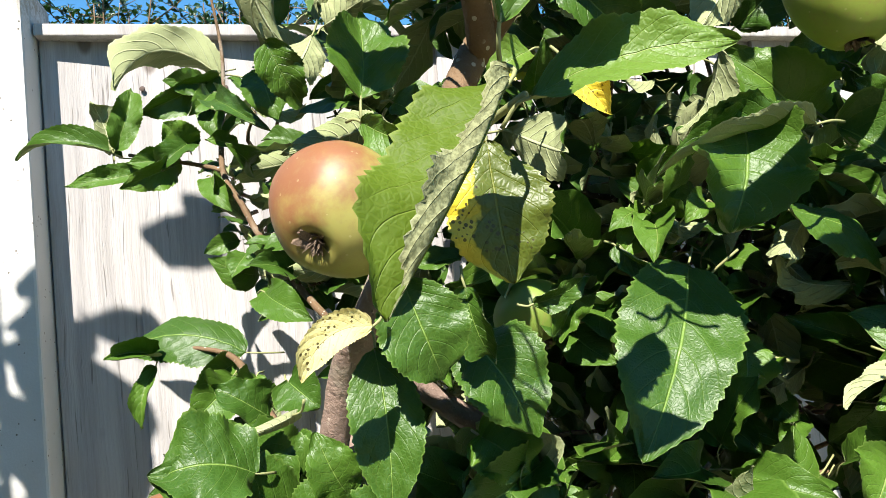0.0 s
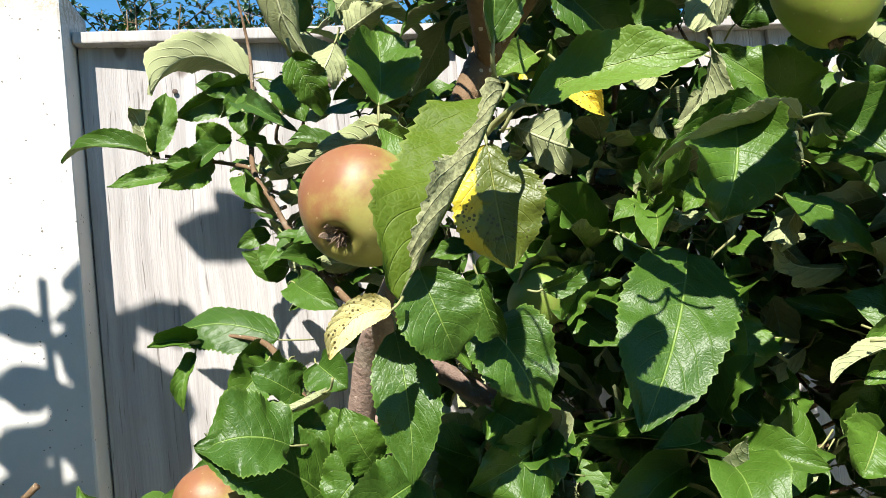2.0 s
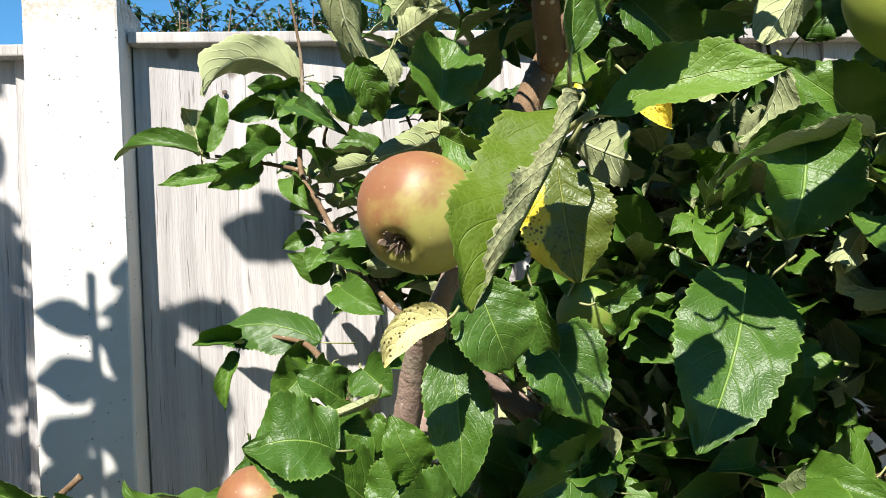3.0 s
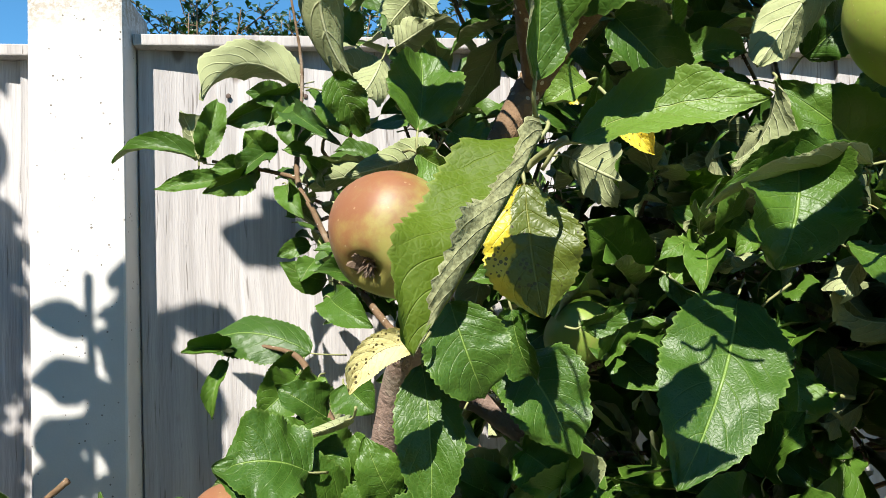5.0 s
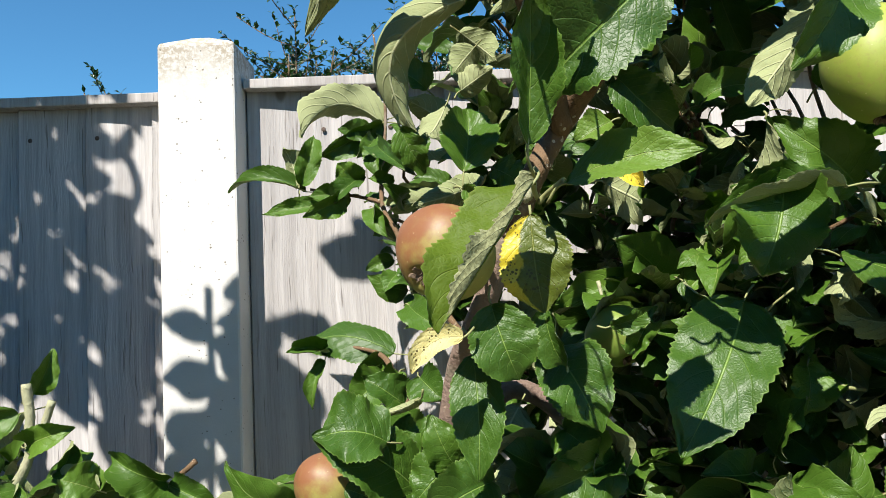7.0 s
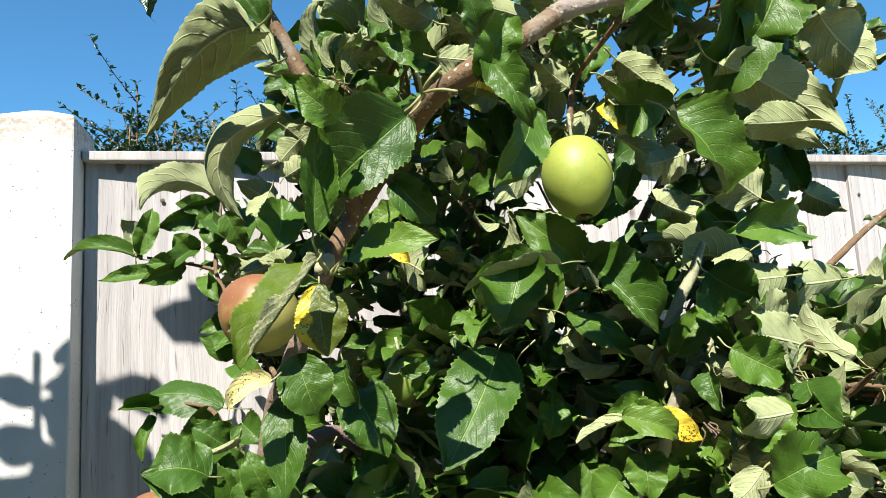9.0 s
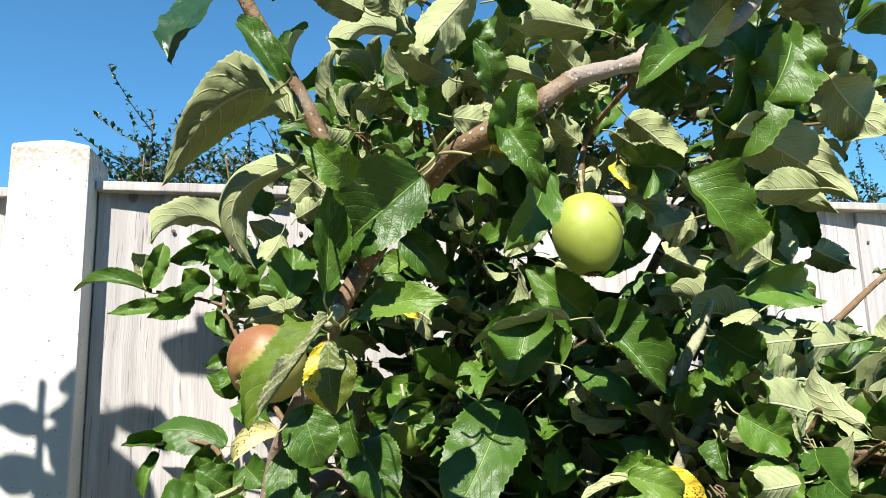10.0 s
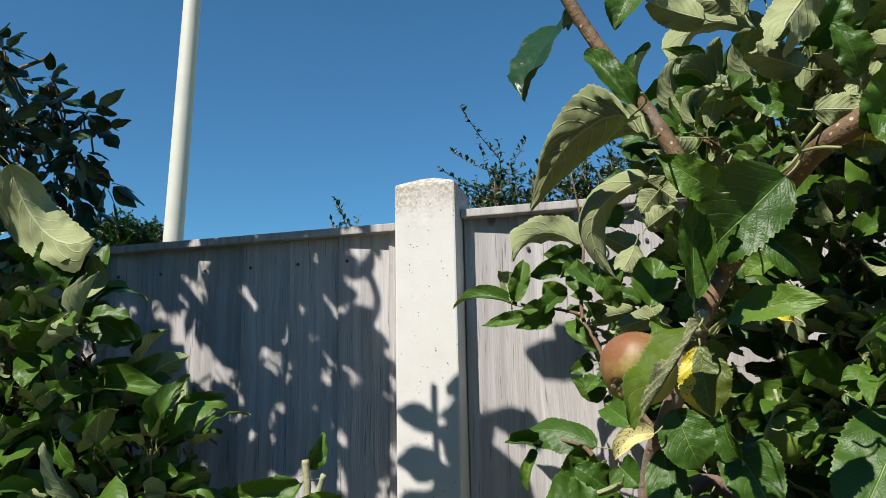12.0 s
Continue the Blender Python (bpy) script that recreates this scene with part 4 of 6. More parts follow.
leaf(apple_tree, (0.118, 0.080, 1.796), (0.193, 0.092, 1.792), (-0.26, -0.61, 0.75), 0.050)
leaf(apple_tree, (0.158, 0.090, 1.829), (0.233, 0.102, 1.825), (-0.26, -0.61, 0.75), 0.050)
leaf(apple_tree, (-0.164, 0.100, 1.646), (-0.255, 0.260, 1.626), (0.15, 0.68, 0.72), 0.052, folds=(20, 34), edge=20, sag=0.13, wave=0.2, stalk=0.3, bend=0.08, label="pale curled leaf showing its veined underside")
leaf(apple_tree, (-0.153, 0.140, 1.641), (-0.238, 0.270, 1.654), (0.54, 0.62, 0.58), 0.036, folds=(20, 25), sag=0.14, wave=0.15, bend=0.15)
leaf(apple_tree, (-0.159, 0.184, 1.684), (-0.196, 0.194, 1.743), (0.03, -0.98, 0.19), 0.028, folds=(35, 35))
leaf(apple_tree, (-0.155, 0.214, 1.697), (-0.147, 0.194, 1.740), (-0.65, -0.73, -0.22), 0.030, folds=(30, 30), sag=0.1)
leaf(apple_tree, (-0.115, 0.109, 1.592), (-0.147, 0.094, 1.613), (0.15, -0.90, -0.42), 0.025, folds=(15, 20), sag=0.12, wave=0.25, kind="fresh")
leaf(apple_tree, (0.006, 0.570, 1.921), (-0.098, 0.598, 1.881), (-0.09, 0.69, 0.72), 0.062, folds=(25, 40), sag=0.15, bend=0.28)
leaf(apple_tree, (-0.094, 0.598, 1.881), (-0.078, 0.589, 1.815), (0.37, 0.93, -0.04), 0.037, folds=(25, 25), kind="yellow")
leaf(apple_tree, (-0.092, 0.381, 1.692), (-0.113, 0.381, 1.776), (0.01, -1.00, 0.00), 0.039, folds=(20, 20), slim=0.3)
leaf(apple_tree, (-0.071, 0.334, 1.685), (-0.041, 0.314, 1.703), (-0.32, -0.85, -0.42), 0.032, folds=(15, 15), kind="fresh")
leaf(apple_tree, (-0.147, 0.194, 1.795), (-0.170, 0.184, 1.753), (0.04, -0.98, 0.21), 0.035)
leaf(apple_tree, (0.021, 0.134, 1.609), (-0.013, 0.124, 1.552), (0.21, -0.98, 0.05), 0.035, folds=(10, 10))
leaf(apple_tree, (-0.098, 0.204, 1.760), (-0.143, 0.194, 1.778), (0.00, 0.87, 0.49), 0.032, folds=(20, 30), edge=10, sag=0.12, wave=0.3)
leaf(apple_tree, (-0.068, 0.214, 1.764), (-0.094, 0.194, 1.798), (0.07, 0.83, 0.55), 0.026, folds=(20, 20), edge=10, sag=0.12, wave=0.3)
leaf(apple_tree, (-0.008, 0.194, 1.783), (-0.051, 0.174, 1.724), (-0.26, 0.96, -0.14), 0.049, folds=(20, 30), edge=30, sag=0.18, wave=0.35)
leaf(apple_tree, (-0.044, 0.254, 1.800), (-0.065, 0.234, 1.833), (-0.04, 0.87, 0.49), 0.039, folds=(20, 20), sag=0.12, wave=0.3)
leaf(apple_tree, (0.015, 0.214, 1.785), (0.064, 0.204, 1.794), (-0.02, -0.70, -0.71), 0.028, folds=(20, 20), edge=10, sag=0.14, wave=0.3)
leaf(apple_tree, (0.086, 0.174, 1.743), (0.010, 0.154, 1.734), (-0.27, 0.76, 0.59), 0.039, folds=(20, 20), edge=20, sag=0.16, wave=0.4)
leaf(apple_tree, (0.003, 0.194, 1.692), (-0.014, 0.184, 1.732), (0.05, -0.97, -0.23), 0.026, folds=(20, 20), sag=0.12, wave=0.3)
leaf(apple_tree, (0.054, 0.204, 1.710), (-0.005, 0.194, 1.713), (-0.09, 0.75, 0.65), 0.029, folds=(15, 35), edge=20, sag=0.16, wave=0.35)
leaf(apple_tree, (-0.021, 0.114, 1.624), (-0.004, 0.099, 1.662), (-0.10, -0.94, -0.33), 0.032, folds=(15, 20), sag=0.12, wave=0.3, kind="fresh")
leaf(apple_tree, (-0.015, 0.109, 1.634), (0.006, 0.094, 1.587), (-0.20, -0.96, 0.22), 0.027, folds=(20, 35), edge=20, sag=0.12, wave=0.35)
leaf(apple_tree, (-0.004, 0.134, 1.616), (-0.037, 0.124, 1.622), (0.20, -0.89, -0.40), 0.021, folds=(20, 20), edge=10, sag=0.12, wave=0.3, kind="turning", label="yellow-brown turning leaf")
leaf(apple_tree, (-0.039, 0.164, 1.659), (-0.014, 0.144, 1.648), (0.66, 0.73, 0.19), 0.023, folds=(15, 25), edge=10, sag=0.18, wave=0.3)
leaf(apple_tree, (0.092, 0.214, 1.717), (0.060, 0.204, 1.747), (0.23, 0.83, 0.52), 0.033, folds=(20, 20), edge=10, sag=0.12, wave=0.3)
leaf(apple_tree, (0.097, 0.154, 1.732), (0.125, 0.134, 1.753), (-0.35, -0.86, -0.37), 0.033, folds=(20, 30), edge=10, sag=0.12, wave=0.3, kind="fresh")
leaf(apple_tree, (0.096, 0.154, 1.734), (0.113, 0.144, 1.773), (-0.29, -0.95, -0.12), 0.026, folds=(20, 20), edge=10, sag=0.12, wave=0.3, kind="fresh")
leaf(apple_tree, (-0.028, 0.214, 1.712), (-0.070, 0.204, 1.727), (-0.04, 0.88, 0.48), 0.036, folds=(15, 25), edge=10, sag=0.15, wave=0.3)
leaf(apple_tree, (-0.028, 0.234, 1.686), (-0.071, 0.234, 1.704), (-0.08, -0.98, -0.20), 0.030, folds=(20, 20), edge=10, sag=0.12, wave=0.3)
leaf(apple_tree, (0.147, 0.244, 1.697), (0.191, 0.234, 1.652), (0.47, 0.84, 0.27), 0.041, folds=(20, 25), edge=10, sag=0.15, wave=0.35)
leaf(apple_tree, (0.136, 0.254, 1.686), (0.173, 0.244, 1.663), (0.42, 0.86, 0.30), 0.033, folds=(20, 25), edge=10, sag=0.15, wave=0.3)
leaf(apple_tree, (0.111, 0.274, 1.682), (0.080, 0.264, 1.701), (0.04, 0.85, 0.53), 0.027, folds=(20, 20), sag=0.15, wave=0.3)
leaf(apple_tree, (0.146, 0.274, 1.725), (0.122, 0.264, 1.688), (-0.06, -0.95, 0.30), 0.029, folds=(20, 20), sag=0.12, wave=0.3)
leaf(apple_tree, (0.108, 0.284, 1.650), (0.069, 0.284, 1.613), (0.06, 1.00, -0.06), 0.036, folds=(20, 20), sag=0.15, wave=0.3)
leaf(apple_tree, (0.131, 0.284, 1.663), (0.093, 0.274, 1.642), (-0.04, 0.93, -0.37), 0.030, folds=(20, 20), sag=0.15, wave=0.3)
leaf(apple_tree, (0.118, 0.214, 1.647), (0.130, 0.204, 1.621), (-0.80, -0.58, -0.15), 0.020, folds=(20, 20), sag=0.15, wave=0.3, kind="turning")
leaf(apple_tree, (0.134, 0.234, 1.637), (0.150, 0.214, 1.581), (0.92, 0.38, 0.12), 0.033, folds=(20, 25), sag=0.12, wave=0.3)
leaf(apple_tree, (-0.048, 0.274, 1.729), (-0.032, 0.254, 1.749), (-0.30, -0.79, -0.54), 0.027, folds=(20, 20), sag=0.12, wave=0.3, kind="fresh")
leaf(apple_tree, (0.080, 0.234, 1.697), (0.103, 0.224, 1.708), (-0.18, -0.88, -0.44), 0.025, folds=(20, 20), sag=0.12, wave=0.3)
leaf(apple_tree, (0.169, 0.154, 1.702), (0.136, 0.144, 1.716), (0.04, -0.85, -0.52), 0.030, folds=(20, 20), sag=0.12, wave=0.3)
leaf(apple_tree, (-0.003, 0.294, 1.767), (0.027, 0.274, 1.801), (-0.06, -0.88, -0.48), 0.035, folds=(20, 20), sag=0.12, wave=0.3)
leaf(apple_tree, (0.113, 0.184, 1.633), (0.142, 0.154, 1.624), (-0.71, -0.56, -0.43), 0.045, sag=0.12)
leaf(apple_tree, (0.113, 0.194, 1.609), (0.137, 0.164, 1.565), (0.91, 0.19, 0.38), 0.021, folds=(30, 30), slim=0.3)
leaf(apple_tree, (0.124, 0.130, 1.607), (0.166, 0.135, 1.549), (-0.20, -0.75, 0.60), 0.062, folds=(10, 20), sag=0.1, wave=0.2)
leaf(apple_tree, (0.148, 0.154, 1.584), (0.120, 0.164, 1.577), (0.38, 0.90, -0.21), 0.034)
leaf(apple_tree, (0.236, 0.124, 1.602), (0.188, 0.134, 1.602), (0.19, 0.90, 0.39), 0.032, folds=(20, 20))
leaf(apple_tree, (0.246, 0.204, 1.560), (0.211, 0.194, 1.578), (-0.06, 0.92, 0.39), 0.044)
leaf(apple_tree, (0.287, 0.214, 1.537), (0.205, 0.194, 1.530), (0.22, -0.97, 0.13), 0.044, folds=(20, 20), sag=0.12, wave=0.3, kind="fresh")
leaf(apple_tree, (0.244, 0.224, 1.518), (0.208, 0.214, 1.503), (-0.06, 0.89, -0.45), 0.037)
leaf(apple_tree, (0.254, 0.195, 1.492), (0.208, 0.183, 1.488), (-0.22, 0.94, -0.24), 0.041)
leaf(apple_tree, (0.184, 0.198, 1.498), (0.218, 0.186, 1.474), (-0.54, -0.74, -0.40), 0.047)
leaf(apple_tree, (0.170, 0.156, 1.437), (0.205, 0.144, 1.416), (-0.36, -0.93, -0.06), 0.042, folds=(20, 20), kind="fresh")
leaf(apple_tree, (0.234, 0.156, 1.435), (0.181, 0.144, 1.445), (-0.20, 0.97, 0.12), 0.043)
leaf(apple_tree, (0.227, 0.168, 1.452), (0.197, 0.156, 1.470), (-0.04, 0.86, 0.51), 0.036)
leaf(apple_tree, (0.197, 0.274, 1.440), (0.180, 0.274, 1.455), (-0.10, -0.99, -0.11), 0.025, kind="fresh")
leaf(apple_tree, (0.188, 0.269, 1.430), (0.219, 0.259, 1.475), (-0.32, -0.95, 0.01), 0.030, kind="fresh")
leaf(apple_tree, (0.175, 0.186, 1.479), (0.175, 0.174, 1.457), (-0.71, -0.62, 0.34), 0.023, kind="fresh")
leaf(apple_tree, (0.143, 0.144, 1.422), (0.142, 0.132, 1.396), (-0.88, -0.41, 0.24), 0.023)
leaf(apple_tree, (0.139, 0.274, 1.386), (0.174, 0.254, 1.373), (-0.50, -0.87, -0.04), 0.031, kind="fresh")
leaf(apple_tree, (0.165, 0.264, 1.387), (0.199, 0.254, 1.358), (-0.30, -0.95, -0.02), 0.023, kind="yellow", label="small yellow dying leaf")
leaf(apple_tree, (0.149, 0.274, 1.376), (0.116, 0.264, 1.359), (0.04, -0.89, 0.45), 0.025, kind="fresh")
leaf(apple_tree, (0.192, 0.120, 1.392), (0.147, 0.108, 1.391), (-0.24, 0.94, -0.22), 0.037)
leaf(apple_tree, (0.276, 0.294, 1.697), (0.338, 0.274, 1.715), (0.06, 0.77, 0.64), 0.073, folds=(15, 20), sag=0.1)
leaf(apple_tree, (0.302, 0.294, 1.821), (0.222, 0.274, 1.821), (0.24, -0.94, -0.23), 0.060)
leaf(apple_tree, (0.133, 0.154, 1.735), (0.091, 0.134, 1.743), (0.30, -0.82, -0.49), 0.045, kind="fresh")
leaf(apple_tree, (0.131, 0.164, 1.705), (0.148, 0.154, 1.682), (-0.82, -0.37, -0.44), 0.046)
leaf(apple_tree, (0.374, 0.304, 1.829), (0.304, 0.294, 1.783), (-0.18, -0.86, 0.47), 0.078)
leaf(apple_tree, (0.361, 0.284, 1.744), (0.299, 0.274, 1.750), (0.16, -0.99, -0.01), 0.081)
leaf(apple_tree, (0.123, 0.114, 1.701), (0.079, 0.094, 1.665), (0.07, -0.91, 0.41), 0.039, folds=(20, 25), sag=0.12)
leaf(apple_tree, (0.137, 0.114, 1.709), (0.154, 0.094, 1.733), (0.32, 0.83, 0.45), 0.039, folds=(20, 25), sag=0.12)
leaf(apple_tree, (-0.063, 0.234, 1.584), (-0.030, 0.234, 1.550), (-0.17, -0.97, -0.17), 0.034, folds=(20, 20), sag=0.12)
leaf(apple_tree, (0.294, 0.234, 1.498), (0.238, 0.214, 1.475), (-0.15, 0.90, -0.40), 0.042, folds=(20, 20), sag=0.12, wave=0.25)
leaf(apple_tree, (0.342, 0.234, 1.491), (0.276, 0.214, 1.487), (-0.29, 0.96, 0.01), 0.045, folds=(20, 20), sag=0.12, wave=0.25)
leaf(apple_tree, (0.264, 0.224, 1.456), (0.284, 0.204, 1.417), (0.65, 0.76, -0.06), 0.047, folds=(15, 20), sag=0.12)
leaf(apple_tree, (0.236, 0.198, 1.438), (0.208, 0.186, 1.474), (0.32, 0.80, 0.51), 0.040, folds=(15, 20), sag=0.12)
leaf(apple_tree, (0.167, 0.120, 1.346), (0.210, 0.108, 1.365), (-0.43, -0.79, 0.44), 0.048, folds=(15, 20), sag=0.15)
leaf(apple_tree, (0.168, 0.144, 1.372), (0.193, 0.132, 1.401), (-0.56, -0.82, 0.15), 0.040, folds=(15, 20), sag=0.12, wave=0.25, kind="fresh")
leaf(apple_tree, (0.169, 0.294, 1.344), (0.173, 0.284, 1.312), (-0.47, -0.86, 0.21), 0.040, folds=(15, 15), sag=0.1, kind="fresh")
leaf(apple_tree, (0.155, 0.294, 1.341), (0.125, 0.284, 1.312), (-0.18, -0.86, 0.48), 0.040, folds=(15, 15), sag=0.1)
leaf(apple_tree, (0.237, 0.274, 1.400), (0.249, 0.264, 1.375), (-0.55, -0.83, 0.07), 0.035, folds=(15, 15), sag=0.1, kind="fresh")
leaf(apple_tree, (0.249, 0.284, 1.314), (0.218, 0.274, 1.295), (-0.09, -0.81, 0.58), 0.042, folds=(15, 15), sag=0.1)
leaf(apple_tree, (0.203, 0.234, 1.422), (0.239, 0.224, 1.397), (0.34, 0.94, 0.11), 0.036, folds=(20, 20), edge=10, sag=0.14, wave=0.3)
leaf(apple_tree, (0.248, 0.171, 1.399), (0.199, 0.159, 1.387), (-0.13, 0.91, -0.40), 0.038, folds=(20, 20), edge=10, sag=0.14, wave=0.3)
leaf(apple_tree, (0.257, 0.162, 1.386), (0.215, 0.150, 1.359), (-0.15, -0.80, 0.59), 0.034, folds=(20, 25), edge=10, sag=0.14, wave=0.3, kind="fresh")
leaf(apple_tree, (0.205, 0.274, 1.363), (0.228, 0.264, 1.338), (-0.40, -0.92, 0.00), 0.035, folds=(20, 25), edge=10, sag=0.14, wave=0.3, kind="fresh")
leaf(apple_tree, (0.269, 0.201, 1.441), (0.296, 0.189, 1.452), (0.45, 0.89, -0.11), 0.040, folds=(20, 20), edge=10, sag=0.14, wave=0.3)
leaf(apple_tree, (0.167, 0.129, 1.355), (0.136, 0.117, 1.339), (0.02, 0.78, -0.62), 0.027, folds=(20, 25), edge=10, sag=0.14, wave=0.3)
leaf(apple_tree, (0.202, 0.274, 1.382), (0.160, 0.274, 1.367), (0.11, 0.95, -0.29), 0.027, folds=(25, 35), edge=10, sag=0.16, wave=0.3)
leaf(apple_tree, (0.205, 0.244, 1.469), (0.219, 0.234, 1.440), (-0.56, -0.83, 0.03), 0.025, folds=(20, 25), edge=10, sag=0.14, wave=0.3, kind="fresh")
leaf(apple_tree, (0.163, 0.325, 1.424), (0.102, 0.315, 1.447), (0.30, 0.80, -0.50), 0.024, folds=(20, 40), edge=20, sag=0.14, wave=0.3)
leaf(apple_tree, (0.123, 0.314, 1.468), (0.100, 0.304, 1.443), (0.06, 0.91, -0.42), 0.024, folds=(20, 25), edge=10, sag=0.14, wave=0.3)
leaf(apple_tree, (0.217, 0.334, 1.660), (0.181, 0.324, 1.585), (-0.43, -0.84, 0.32), 0.050, folds=(15, 20), edge=10, sag=0.12, wave=0.3)
leaf(apple_tree, (0.214, 0.362, 1.645), (0.174, 0.353, 1.606), (0.03, 0.96, -0.26), 0.038, folds=(20, 20), edge=10, sag=0.14, wave=0.3)
leaf(apple_tree, (0.315, 0.353, 1.661), (0.330, 0.334, 1.576), (-0.49, -0.87, 0.11), 0.061, folds=(20, 20), edge=10, sag=0.12, wave=0.3)
leaf(apple_tree, (0.346, 0.362, 1.626), (0.385, 0.353, 1.580), (0.50, 0.82, 0.27), 0.056, folds=(20, 25), edge=10, sag=0.14, wave=0.3)
leaf(apple_tree, (0.407, 0.372, 1.659), (0.422, 0.362, 1.605), (-0.77, -0.62, -0.10), 0.053, folds=(20, 20), edge=10, sag=0.12, wave=0.3)
leaf(apple_tree, (0.240, 0.362, 1.593), (0.287, 0.353, 1.572), (0.29, 0.92, 0.25), 0.045, folds=(20, 20), edge=10, sag=0.14, wave=0.3)
leaf(apple_tree, (0.209, 0.372, 1.601), (0.162, 0.372, 1.573), (-0.05, -1.00, 0.09), 0.045, folds=(20, 20), edge=10, sag=0.12, wave=0.3)
leaf(apple_tree, (0.421, 0.362, 1.601), (0.458, 0.353, 1.581), (0.39, 0.87, 0.30), 0.052, folds=(20, 20), edge=10, sag=0.14, wave=0.3)
leaf(apple_tree, (0.275, 0.334, 1.581), (0.304, 0.324, 1.543), (-0.51, -0.84, -0.18), 0.044, folds=(20, 20), edge=10, sag=0.12, wave=0.3, kind="fresh")
leaf(apple_tree, (0.143, 0.391, 1.616), (0.178, 0.381, 1.652), (-0.23, -0.97, -0.03), 0.040, folds=(20, 20), edge=10, sag=0.12, wave=0.3)
leaf(apple_tree, (0.125, 0.391, 1.585), (0.148, 0.381, 1.547), (0.43, 0.90, 0.03), 0.037, folds=(20, 20), edge=10, sag=0.14, wave=0.3)
leaf(apple_tree, (0.462, 0.391, 1.675), (0.419, 0.381, 1.699), (0.16, 0.78, 0.61), 0.048, folds=(20, 20), edge=10, sag=0.14, wave=0.3)
leaf(apple_tree, (0.189, 0.160, 1.661), (0.294, 0.160, 1.607), (0.10, 0.75, 0.65), 0.052, folds=(20, 20), sag=0.12, wave=0.25)
leaf(apple_tree, (0.238, 0.200, 1.623), (0.313, 0.200, 1.608), (0.10, 0.60, 0.79), 0.030, folds=(15, 15), sag=0.08, wave=0.2)
leaf(apple_tree, (0.232, 0.170, 1.755), (0.196, 0.180, 1.636), (-0.10, -0.85, -0.50), 0.074, folds=(15, 20), sag=0.1, wave=0.3)
leaf(apple_tree, (0.248, 0.150, 1.741), (0.218, 0.160, 1.674), (-0.20, -0.85, -0.50), 0.060, folds=(15, 20), sag=0.1, wave=0.3)
leaf(apple_tree, (0.316, 0.190, 1.723), (0.366, 0.190, 1.672), (0.10, 0.75, 0.65), 0.055, folds=(20, 20), sag=0.12, wave=0.25)
leaf(apple_tree, (0.085, 0.275, 1.637), (0.032, 0.275, 1.573), (0.10, 0.95, 0.10), 0.034, folds=(20, 15), sag=0.08, wave=0.15)
leaf(apple_tree, (0.151, 0.270, 1.396), (0.111, 0.260, 1.379), (-0.10, -0.90, 0.40), 0.026, folds=(25, 35), kind="fresh")
leaf(apple_tree, (0.143, 0.260, 1.351), (0.141, 0.250, 1.317), (-0.20, -0.90, 0.40), 0.036, folds=(15, 15), kind="fresh")
leaf(apple_tree, (0.125, 0.270, 1.328), (0.103, 0.260, 1.307), (-0.10, -0.85, 0.50), 0.045, folds=(15, 15), kind="fresh")
leaf(apple_tree, (0.103, 0.360, 1.392), (0.093, 0.350, 1.356), (-0.10, -0.90, 0.40), 0.034, folds=(12, 15), kind="fresh")
leaf(apple_tree, (0.231, 0.250, 1.430), (0.268, 0.240, 1.403), (-0.30, -0.85, 0.40), 0.042, folds=(15, 15), kind="fresh")
leaf(apple_tree, (0.288, 0.300, 1.556), (0.367, 0.300, 1.531), (-0.10, -0.80, 0.60), 0.042, folds=(15, 15), sag=0.1)
leaf(apple_tree, (0.215, 0.200, 1.348), (0.286, 0.200, 1.333), (-0.10, -0.70, 0.70), 0.040, folds=(20, 20), sag=0.14)
leaf(apple_tree, (0.119, 0.240, 1.385), (0.167, 0.230, 1.367), (-0.20, -0.80, 0.55), 0.026, folds=(15, 20), kind="bright")
leaf(apple_tree, (0.130, 0.250, 1.383), (0.080, 0.250, 1.366), (0.10, 0.90, 0.20), 0.016, folds=(40, 45), sag=0.1)
leaf(apple_tree, (0.052, 0.310, 1.482), (0.032, 0.300, 1.472), (-0.20, -0.80, 0.50), 0.020, kind="fresh")
leaf(apple_tree, (0.136, 0.360, 1.447), (0.153, 0.350, 1.422), (0.30, 0.90, 0.10), 0.022, folds=(30, 30))
leaf(apple_tree, (0.052, 0.400, 1.352), (0.015, 0.390, 1.333), (-0.10, -0.85, 0.50), 0.034, kind="fresh")
leaf(apple_tree, (-0.084, 0.360, 1.350), (-0.061, 0.340, 1.331), (-0.20, -0.85, 0.50), 0.050, folds=(15, 15), kind="fresh")
leaf(apple_tree, (-0.218, 0.340, 1.352), (-0.267, 0.330, 1.360), (-0.10, -0.75, 0.65), 0.055, folds=(10, 14), sag=0.12)
leaf(apple_tree, (-0.216, 0.400, 1.360), (-0.231, 0.390, 1.345), (-0.20, -0.85, 0.50), 0.040, folds=(15, 15))
leaf(apple_tree, (-0.164, 0.420, 1.620), (-0.182, 0.400, 1.586), (0.20, 0.90, 0.20), 0.030, folds=(15, 15))
leaf(apple_tree, (-0.132, 0.500, 1.698), (-0.155, 0.500, 1.672), (0.10, 0.80, 0.50), 0.035, folds=(15, 15))
leaf(apple_tree, (-0.145, 0.500, 1.713), (-0.110, 0.500, 1.684), (0.10, 0.80, 0.50), 0.035, folds=(15, 15))
leaf(apple_tree, (-0.134, 0.300, 1.543), (-0.114, 0.300, 1.530), (-0.10, -0.80, 0.50), 0.030, folds=(15, 15), kind="fresh")
